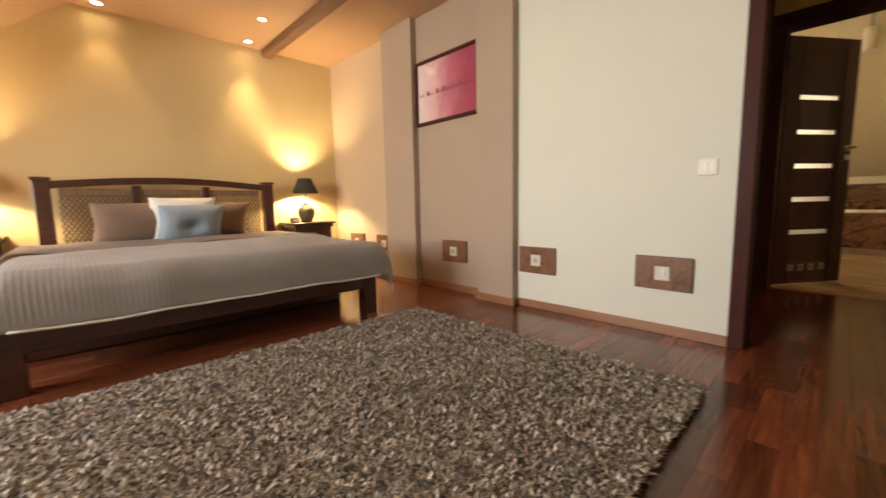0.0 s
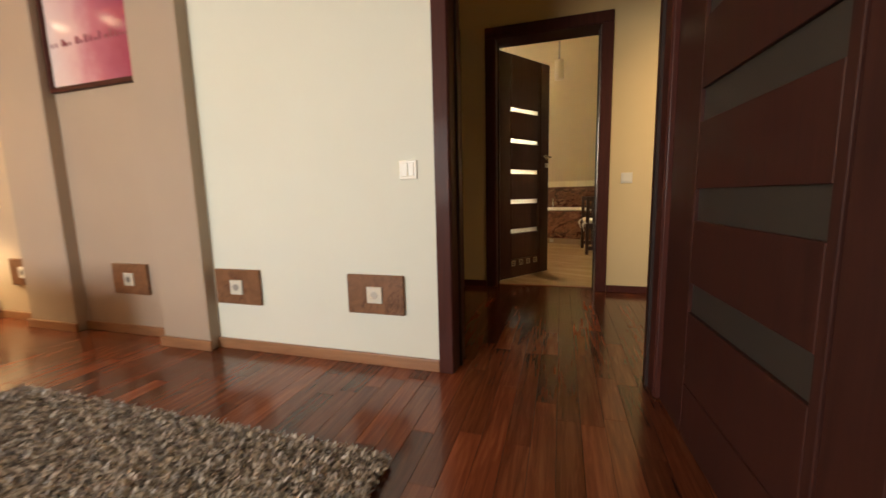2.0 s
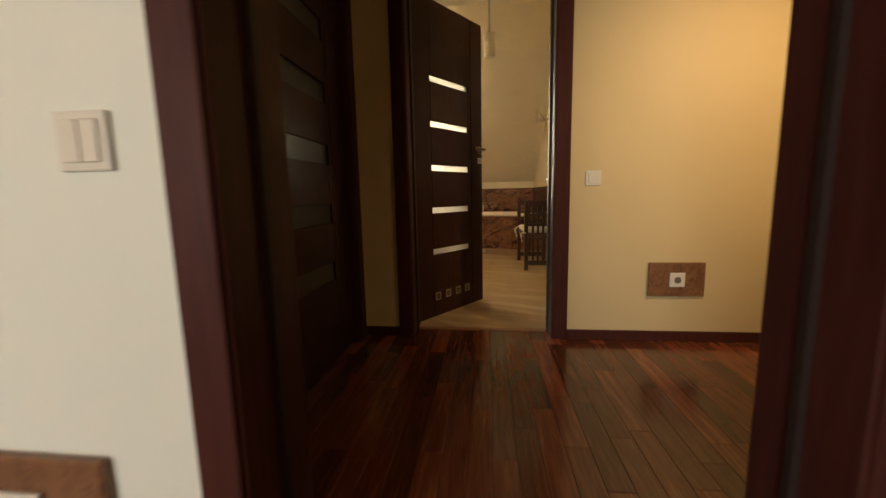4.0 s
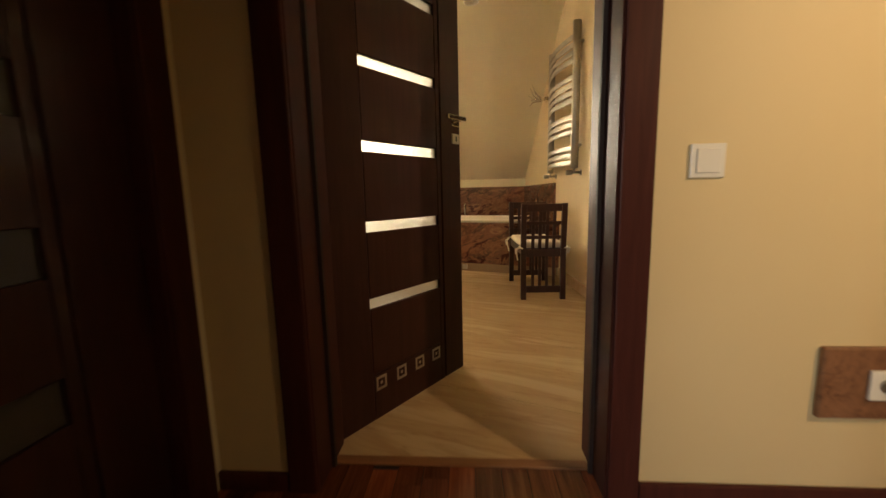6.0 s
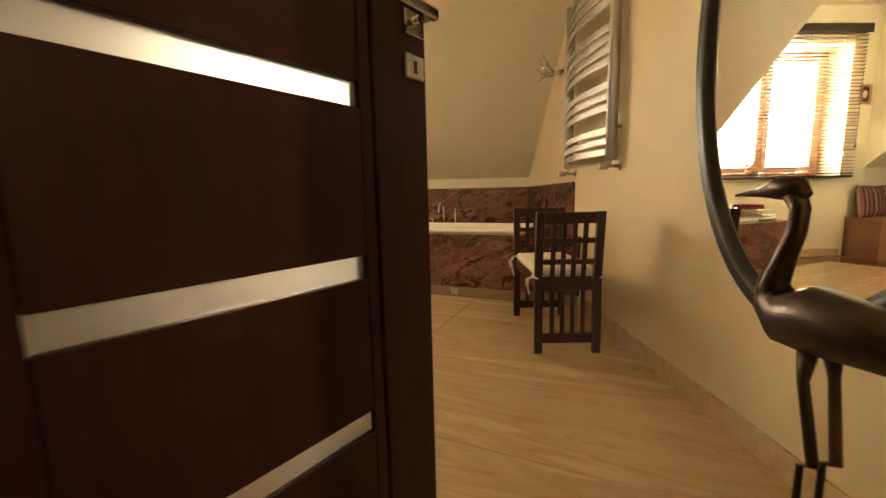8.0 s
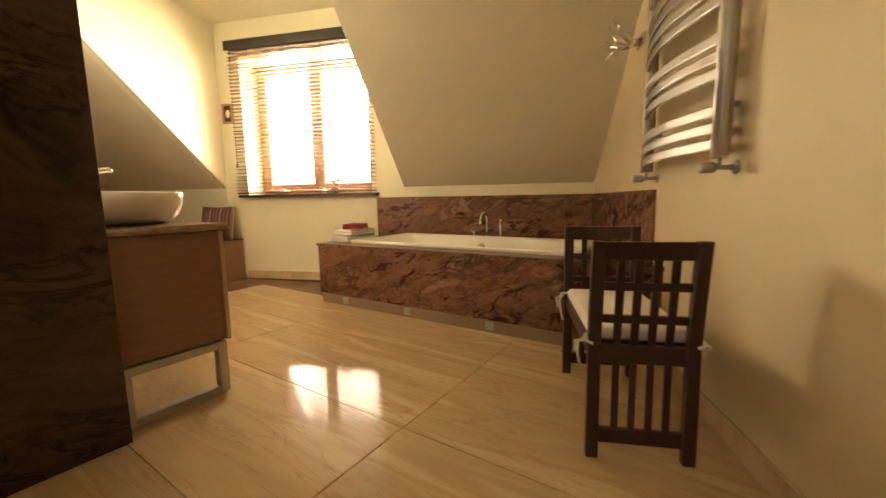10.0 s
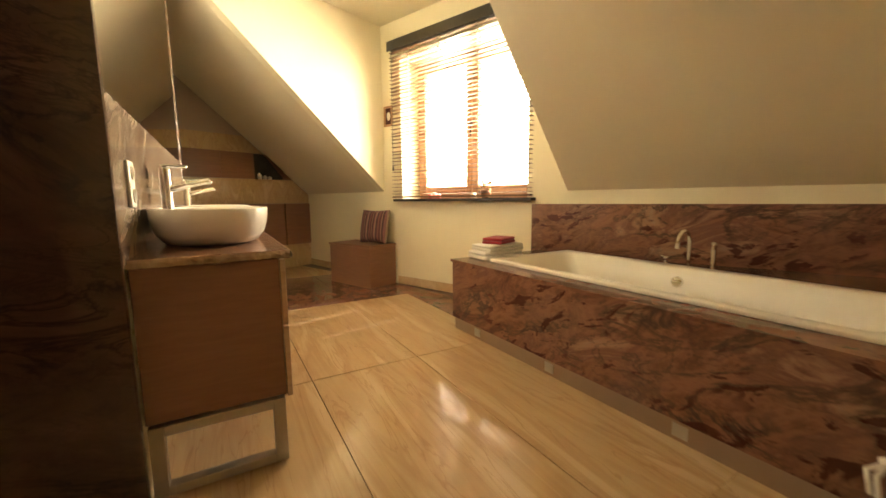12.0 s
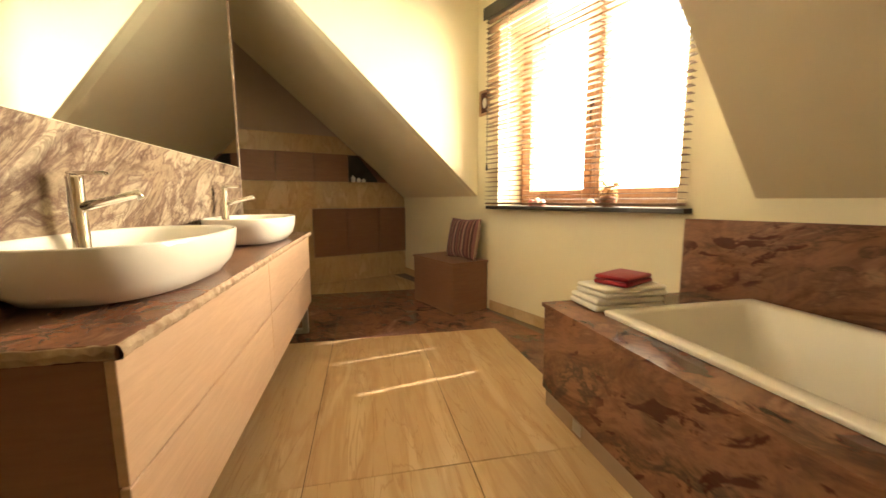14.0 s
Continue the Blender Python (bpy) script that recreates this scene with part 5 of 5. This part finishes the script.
def slat_bench(m, length=0.68):
    """Two tall slatted ends with a cushioned seat between. Near end at y=0, far end at y=length, width along x."""
    ob = thing("bench", "dark mahogany bench with two tall slatted ends", "bench", m)
    w, seat, top = 0.165, 0.435, 0.81
    for y, out in ((0.0, -1), (length, 1)):
        lean = Matrix.Translation((0, y, seat)) @ Matrix.Shear("XY", 4, (0, out * 0.09)) @ Matrix.Translation((0, -y, -seat))
        foot = Matrix.Translation((0, y, seat)) @ Matrix.Shear("XY", 4, (0, out * -0.03)) @ Matrix.Translation((0, -y, -seat))
        for s in (-1, 1):
            bm = bmesh.new()
            box(bm, (s * w - 0.022, y - 0.018, 0), (s * w + 0.022, y + 0.018, seat), 0.004, foot, 2)
            box(bm, (s * w - 0.022, y - 0.018, seat - 0.001), (s * w + 0.022, y + 0.018, top), 0.004, lean, 2)
            part("end_post", bm, CHAIRWOOD, ob)
        for z0, z1, t in ((0.745, top - 0.002, 0.013), (0.635, 0.665, 0.010), (0.515, 0.545, 0.010)):
            bm = bmesh.new()
            box(bm, (-w + 0.022, y - t, z0), (w - 0.022, y + t, z1), 0.003, lean)
            part("back_rail", bm, CHAIRWOOD, ob)
        for z0, z1 in ((0.365, 0.432), (0.06, 0.115)):
            bm = bmesh.new()
            box(bm, (-w + 0.022, y - 0.012, z0), (w - 0.022, y + 0.012, z1), 0.003, foot)
            part("rail", bm, CHAIRWOOD, ob)
        for k in range(4):
            x = -0.087 + 0.058 * k
            bm = bmesh.new()
            box(bm, (x - 0.013, y - 0.007, seat - 0.004), (x + 0.013, y + 0.007, 0.747), 0.002, lean)
            part("back_slat", bm, CHAIRWOOD, ob)
            bm = bmesh.new()
            box(bm, (x - 0.012, y - 0.007, 0.113), (x + 0.012, y + 0.007, 0.367), 0.002, foot)
            part("leg_slat", bm, CHAIRWOOD, ob)
    for s in (-1, 1):
        bm = bmesh.new()
        box(bm, (s * w - 0.013, 0.018, 0.375), (s * w + 0.013, length - 0.018, 0.432), 0.003)
        part("side_rail", bm, CHAIRWOOD, ob)
    for k in range(6):
        y = 0.06 + (length - 0.12) * k / 5
        bm = bmesh.new()
        box(bm, (-w + 0.014, y - 0.03, 0.415), (w - 0.014, y + 0.03, 0.432), 0.003)
        part("seat_slat", bm, CHAIRWOOD, ob)
    bm = bmesh.new()
    box(bm, (-w - 0.01, 0.025, 0.4335), (w + 0.01, length - 0.025, 0.488), 0.022, None, 4)
    for v in bm.verts:
        v.co.z += 0.006 * noise.noise(v.co * 6)
    for f in bm.faces:
        f.smooth = True
    pad = part("seat_cushion", bm, PAD, ob, "cream cotton seat cushion")
    for y, out in ((0.0, -1), (length, 1)):
        for s in (-1, 1):
            bm = bmesh.new()
            x = s * (w + 0.028)
            tube(bm, [(s * w, y - out * 0.04, 0.465), (x, y - out * 0.02, 0.455), (x + s * 0.004, y + out * 0.012, 0.445), (x - s * 0.02, y + out * 0.026, 0.44)], 0.006, 6)
            lathe(bm, [(0, -0.012), (0.012, -0.006), (0.013, 0.005), (0, 0.013)], 8, m=pose(x + s * 0.002, y, 0.447))
            tube(bm, [(x, y, 0.447), (x + s * 0.022, y - out * 0.035, 0.425), (x + s * 0.018, y - out * 0.06, 0.37), (x + s * 0.008, y - out * 0.07, 0.325)], 0.0055, 6)
            tube(bm, [(x, y, 0.447), (x + s * 0.035, y - out * 0.02, 0.43), (x + s * 0.03, y - out * 0.045, 0.385)], 0.0055, 6)
            part("tie", bm, FABRIC_WHITE, pad, "white cushion tie")


slat_bench(pose(0.695, 6.505, 0, 0, 0, 2.0))

# ---- bathroom: towel radiator, hooks, oval mirror, crane ----
rad = thing("towel_radiator", "curved brushed steel towel radiator on the wall", "radiator", pose(right_x(7.15), 7.15, 0, 0, 0, 92.6))
for x in (-0.40, 0.40):
    bm = bmesh.new()
    lathe(bm, [(0, 1.10), (0.024, 1.10), (0.027, 1.104), (0.027, 2.30), (0.024, 2.304), (0, 2.304)], 20, 1.0, 1.25, m=pose(x, 0.062, 0))
    part("upright", bm, STEEL, rad)
    bm = bmesh.new()
    tube(bm, [(x, 0.062, 1.105), (x, 0.062, 1.065), (x, 0.005, 1.065)], 0.011, 10)
    lathe(bm, [(0.016, 0), (0.022, 0.008), (0.022, 0.05), (0.017, 0.056), (0, 0.056)], 14, m=pose(x, 0.075, 1.065, -90, 0, 0))
    lathe(bm, [(0.0, 0), (0.027, 0), (0.027, 0.006), (0, 0.006)], 16, m=pose(x, 0.002, 1.065, -90, 0, 0))
    part("valve", bm, STEEL, rad, "steel radiator valve")
z = 1.13
for cluster in (3, 3, 4, 4):
    for k in range(cluster):
        bm = bmesh.new()
        arc = [(-0.40 + 0.80 * q / 16, 0.075 + 0.062 * math.sin(math.pi * q / 16)) for q in range(17)]
        rings = [[bm.verts.new((xa, ya + dy, z + dz)) for dy, dz in ((0, 0.004), (0.003, 0), (0.012, 0.0), (0.014, 0.006), (0.014, 0.036), (0.012, 0.042), (0.003, 0.042), (0, 0.038))] for xa, ya in arc]
        for ra, rb in zip(rings, rings[1:]):
            for q in range(8):
                bm.faces.new((ra[q], ra[(q + 1) % 8], rb[(q + 1) % 8], rb[q]))
        bm.faces.new(rings[0])
        bm.faces.new(rings[-1])
        bmesh.ops.recalc_face_normals(bm, faces=bm.faces)
        part("rung", bm, STEEL, rad)
        z += 0.062
    z += 0.075
for x in (-0.38, 0.38):
    for zz in (1.3, 2.15):
        bm = bmesh.new()
        tube(bm, [(x, 0.001, zz), (x, 0.05, zz)], 0.012, 10)
        part("bracket", bm, STEEL, rad)
bm = bmesh.new()
lathe(bm, [(0, 0), (0.018, 0.002), (0.022, 0.012), (0.022, 0.07), (0.018, 0.078), (0, 0.08)], 16, m=pose(0.43, 0.10, 1.065, 0, 90, 0))
part("thermostat_head", bm, PLASTIC, rad, "white thermostat head")

hooks = thing("coat_hooks", "small chrome branching hook rack on the wall", "hooks", pose(right_x(7.95), 7.95, 1.97, 0, 0, 92.6) @ Matrix.Scale(1.3, 4))
bm = bmesh.new()
box(bm, (-0.05, 0.001, -0.03), (0.05, 0.012, 0.03), 0.004, seg=2)
part("back_plate", bm, CHROME, hooks)
for x, dz, dx in ((-0.05, 0.06, -0.05), (-0.02, 0.10, -0.02), (0.02, 0.10, 0.03), (0.05, 0.05, 0.06), (0.0, -0.02, 0.0), (0.04, -0.05, 0.05)):
    bm = bmesh.new()
    tube(bm, [(x * 0.6, 0.01, 0), (x, 0.06, -0.015), (x + dx * 0.7, 0.12, dz * 0.3), (x + dx, 0.15, dz)], [0.009, 0.008, 0.006, 0.004], 8)
    part("hook", bm, CHROME, hooks)

MY, MZ, MA, MB = 5.53, 1.46, 0.54, 0.98
oval = thing("oval_mirror", "tall oval wall mirror in a dark moulded frame", "mirror", pose(right_x(MY - 0.03) - 0.002, MY - 0.03, MZ, 0, 0, 92.6))
bm = bmesh.new()
sides = 72
rings = []
for off, h in ((0.0, 0.0), (0.0, 0.026), (-0.014, 0.036), (-0.028, 0.028), (-0.042, 0.042), (-0.062, 0.038), (-0.074, 0.026), (-0.082, 0.018), (-0.088, 0.012), (-0.088, 0.0)):
    rings.append([bm.verts.new(((MA + off) * math.cos(2 * math.pi * k / sides), h, (MB + off) * math.sin(2 * math.pi * k / sides))) for k in range(sides)])
for a, b in zip(rings, rings[1:] + rings[:1]):
    for k in range(sides):
        bm.faces.new((a[k], a[(k + 1) % sides], b[(k + 1) % sides], b[k])).smooth = True
bmesh.ops.recalc_face_normals(bm, faces=bm.faces)
part("frame", bm, FRAME_DARK, oval, "dark moulded oval frame")
bm = bmesh.new()
ring = [((MA - 0.08) * math.cos(2 * math.pi * k / sides), 0.008, (MB - 0.08) * math.sin(2 * math.pi * k / sides)) for k in range(sides)]
prism(bm, ring, (0, 0.004, 0))
part("glass", bm, MIRROR, oval, "oval mirror glass")

bm = bmesh.new()
lathe(bm, [(0, 0), (0.14, 0), (0.142, 0.012), (0.13, 0.016), (0, 0.016)], 4, m=pose(0, 0, 0, 0, 0, 30))
for s in (-1, 1):
    tube(bm, [(0.0, s * 0.03, 0.014), (0.0, s * 0.03, 0.30), (-0.03, s * 0.03, 0.32), (0.005, s * 0.04, 0.52), (0.01, s * 0.03, 0.60)], [0.009, 0.008, 0.013, 0.012, 0.022], 8)
    tube(bm, [(0.0, s * 0.03, 0.022), (0.07, s * 0.045, 0.018)], [0.007, 0.003], 6)
    tube(bm, [(0.0, s * 0.03, 0.022), (-0.05, s * 0.03, 0.018)], [0.007, 0.003], 6)
tube(bm, [(-0.24, 0, 0.60), (-0.20, 0, 0.63), (-0.10, 0, 0.66), (0.02, 0, 0.665), (0.09, 0, 0.65), (0.14, 0, 0.68), (0.155, 0, 0.72)], [0.012, 0.035, 0.07, 0.088, 0.075, 0.05, 0.036], 14)
tube(bm, [(0.12, 0, 0.66), (0.15, 0, 0.73), (0.125, 0, 0.80), (0.10, 0, 0.87), (0.095, 0, 0.93), (0.115, 0, 0.97)], [0.05, 0.036, 0.026, 0.022, 0.021, 0.026], 12)
tube(bm, [(0.08, 0, 0.965), (0.11, 0, 0.982), (0.15, 0, 0.985), (0.18, 0, 0.978), (0.23, 0, 0.972), (0.30, 0, 0.965)], [0.012, 0.032, 0.033, 0.022, 0.011, 0.003], 12)
for k in range(7):
    tube(bm, [(-0.16 - 0.01 * k, 0.03 * math.sin(k * 2), 0.64 - 0.01 * k), (-0.27 - 0.012 * k, 0.04 * math.sin(k * 2), 0.60 - 0.03 * k)], [0.02, 0.004], 6)
bmesh.ops.recalc_face_normals(bm, faces=bm.faces)
tagged(part("crane_statue", bm, BRONZE, m=pose(0.905, 5.20, 0, 0, 0, 96) @ Matrix.Scale(0.925, 4)), "dark bronze statue of a standing crane bird", "statue")

# ceiling lamp over the bath
cl = thing("ceiling_lamp", "white cylindrical ceiling lamp in the bathroom", "lamp", pose(0.12, 6.6, BATH_CEIL))
bm = bmesh.new()
lathe(bm, [(0, -0.0005), (0.05, -0.0005), (0.05, -0.02), (0.012, -0.025), (0.012, -0.46), (0, -0.46)], 20)
part("stem", bm, STEEL, cl)
bm = bmesh.new()
lathe(bm, [(0, -0.45), (0.06, -0.452), (0.062, -0.70), (0.055, -0.705), (0.05, -0.68), (0, -0.68)], 24)
part("shade", bm, simple("opal lamp glass", (0.85, 0.8, 0.7), 0.3), cl)

skirting("baseboard", [(right_x(4.53), 4.53), (right_x(7.35), 7.35)][::-1], 0.10, 0.015, TRAVERTINE, "beige stone baseboard along the bathroom wall")
skirting("baseboard", [(-1.40, WALL_Y), (-3.25, WALL_Y)][::-1], 0.10, 0.015, TRAVERTINE, "beige stone baseboard under the window")
skirting("baseboard", [(EX, END_Y), (-4.08, WALL_Y + 0.056)], 0.10, 0.015, TRAVERTINE, "beige stone baseboard under the roof slope")

# ---- rug ----
RX0, RX1, RY0, RY1 = -2.2, -0.33, -1.1, 1.83


def rug_material():
    m, n, l, p = nodes_of("shaggy grey brown wool")
    g = n.new("ShaderNodeNewGeometry")
    r = ramp(n, ((0.0, (0.075, 0.062, 0.052)), (0.3, (0.20, 0.17, 0.145)), (0.55, (0.36, 0.325, 0.285)), (0.75, (0.54, 0.47, 0.36)), (1.0, (0.74, 0.71, 0.66))))
    l.new(g.outputs["Random Per Island"], r.inputs[0])
    l.new(r.outputs[0], p.inputs["Base Color"])
    p.inputs["Roughness"].default_value = 0.95
    return m


RUGMAT = rug_material()
rug = thing("rug", "shaggy grey and brown wool rug on the parquet", "rug")
bm = bmesh.new()
box(bm, (RX0 + 0.01, RY0, 0.0015), (RX1 - 0.01, RY1 - 0.01, 0.022), 0.006)
part("backing", bm, simple("rug backing", (0.16, 0.14, 0.115), 0.95), rug)
rng = np.random.default_rng(3)
N = 140000
cx, cy = rng.uniform(RX0, RX1, N), rng.uniform(-0.6, RY1, N)
ang, lean = rng.uniform(0, 2 * np.pi, N), rng.uniform(0.7, 1.45, N)
length, wide = rng.uniform(0.016, 0.028, N), rng.uniform(0.0028, 0.0048, N)
dx, dy = np.cos(ang), np.sin(ang)
hx, hz = np.sin(lean) * length, np.cos(lean) * length
z0 = rng.uniform(0.014, 0.026, N)
co = np.empty((N, 5, 3))
co[:, 0] = np.stack([cx - dy * wide, cy + dx * wide, z0], 1)
co[:, 1] = np.stack([cx + dy * wide, cy - dx * wide, z0], 1)
co[:, 2] = np.stack([cx + dy * wide + dx * hx * 0.5, cy - dx * wide + dy * hx * 0.5, z0 + hz * 0.7], 1)
co[:, 3] = np.stack([cx - dy * wide + dx * hx * 0.5, cy + dx * wide + dy * hx * 0.5, z0 + hz * 0.7], 1)
co[:, 4] = np.stack([cx + dx * hx, cy + dy * hx, z0 + hz], 1)
base = np.arange(N)[:, None] * 5
faces = np.concatenate([base + [0, 1, 2], base + [0, 2, 3], base + [3, 2, 4]], 0)
me = bpy.data.meshes.new("pile")
me.from_pydata(co.reshape(-1, 3).tolist(), [], faces.tolist())
me.materials.append(RUGMAT)
pile = new("pile", me)
pile.parent = rug
tagged(pile, kind="stuff")

# ---- floors, piece by piece ----
floor_ob = bpy.data.objects["floor"]
meshes = {}


def plank_mesh(w, l):
    key = (round(w, 3), round(l, 3))
    if key not in meshes:
        bm = bmesh.new()
        box(bm, (0.0006, 0.0006, -0.005), (w - 0.0006, l - 0.0006, 0.0), 0.0007)
        meshes[key] = done("plank", bm, PARQUET)
    return meshes[key]


rnd = random.Random(11)
PWID = 0.085
far = bmesh.new()
x = HEAD_X
while x < 2.6:
    y = -3.0 - rnd.uniform(0, 0.6)
    while y < 4.44:
        l = rnd.choice((0.35, 0.5, 0.5, 0.65, 0.8))
        y1 = min(y + l, 4.44)
        near = -0.7 < x < 0.95 and 1.3 < y < 4.4 or -2.4 < x <= -0.55 and 1.75 < y < 2.6
        inside = not (x < -0.9 and y > 2.6) and y1 - y > 0.03 and y1 > -2.99
        if inside:
            if near:
                ob = new("plank", plank_mesh(PWID, y1 - y))
                ob.parent = floor_ob
                ob.matrix_basis = pose(x, y, 0)
            else:
                box(far, (x + 0.0006, max(y, -3.0) + 0.0006, -0.005), (x + PWID - 0.0006, y1 - 0.0006, 0))
        y = y1
    x += PWID


def parquet_rest():
    m = PARQUET.copy()
    n, l = m.node_tree.nodes, m.node_tree.links
    g = n.new("ShaderNodeNewGeometry")
    for link in list(l):
        if link.from_node.bl_idname == "ShaderNodeObjectInfo":
            sock = link.to_socket
            l.remove(link)
            l.new(g.outputs["Random Per Island"], sock)
    return m


rest = part("plank_field", far, parquet_rest(), floor_ob)
tagged(rest, kind="stuff")
boxes("threshold", BASEWOOD, "oak threshold strip in the bathroom doorway", "threshold", [((-0.39, 4.435, -0.004), (0.46, 4.475, 0.006))], 0.002)

bath_floor = bpy.data.objects["floor_bathroom"]
U_J, V_J, TILE_U, TILE_V = -5.80, 7.375, 1.63, 0.685
ROOM = [(FAR_X + 0.01, 4.476), (right_x(4.5) + 0.02, 4.476), (right_x(9.28) + 0.02, 9.28), (LEFT_CHEEK, 9.28), (FAR_X + 0.01, END_Y + 0.02)]


def clip(poly, px, py, nx, ny):
    out = []
    for (ax, ay), (bx, by) in zip(poly, poly[1:] + poly[:1]):
        da, db = (ax - px) * nx + (ay - py) * ny, (bx - px) * nx + (by - py) * ny
        if da >= 0:
            out.append((ax, ay))
        if da * db < 0:
            t = da / (da - db)
            out.append((ax + (bx - ax) * t, ay + (by - ay) * t))
    return out


def floor_tile(u0, u1, v0, v1, material, name="tile"):
    g = 0.002
    poly = [tuple(grid(u, v)[:2]) for u, v in ((u0 + g, v0 + g), (u1 - g, v0 + g), (u1 - g, v1 - g), (u0 + g, v1 - g))]
    for (ax, ay), (bx, by) in zip(ROOM, ROOM[1:] + ROOM[:1]):
        poly = clip(poly, ax, ay, -(by - ay), bx - ax)
        if len(poly) < 3:
            return
    bm = bmesh.new()
    prism(bm, [(px, py, 0) for px, py in poly], (0, 0, -0.008))
    part(name, bm, material, bath_floor)


for i in range(-1, 7):
    for j in range(-8, 0):
        floor_tile(U_J + i * TILE_U, U_J + (i + 1) * TILE_U, V_J + j * TILE_V, V_J + (j + 1) * TILE_V, TRAVERTINE if i >= 0 else STONE_RED)
for i in range(-1, 5):
    floor_tile(U_J + i * 1.5 - (0.08 if i == -1 else 0), U_J + (i + 1) * 1.5, V_J, V_J + 1.3, STONE_RED, "marble_slab")
for j in range(-8, 2):
    floor_tile(U_J - 4.0, U_J - 1.63, V_J + j * TILE_V, V_J + (j + 1) * TILE_V, TRAVERTINE)
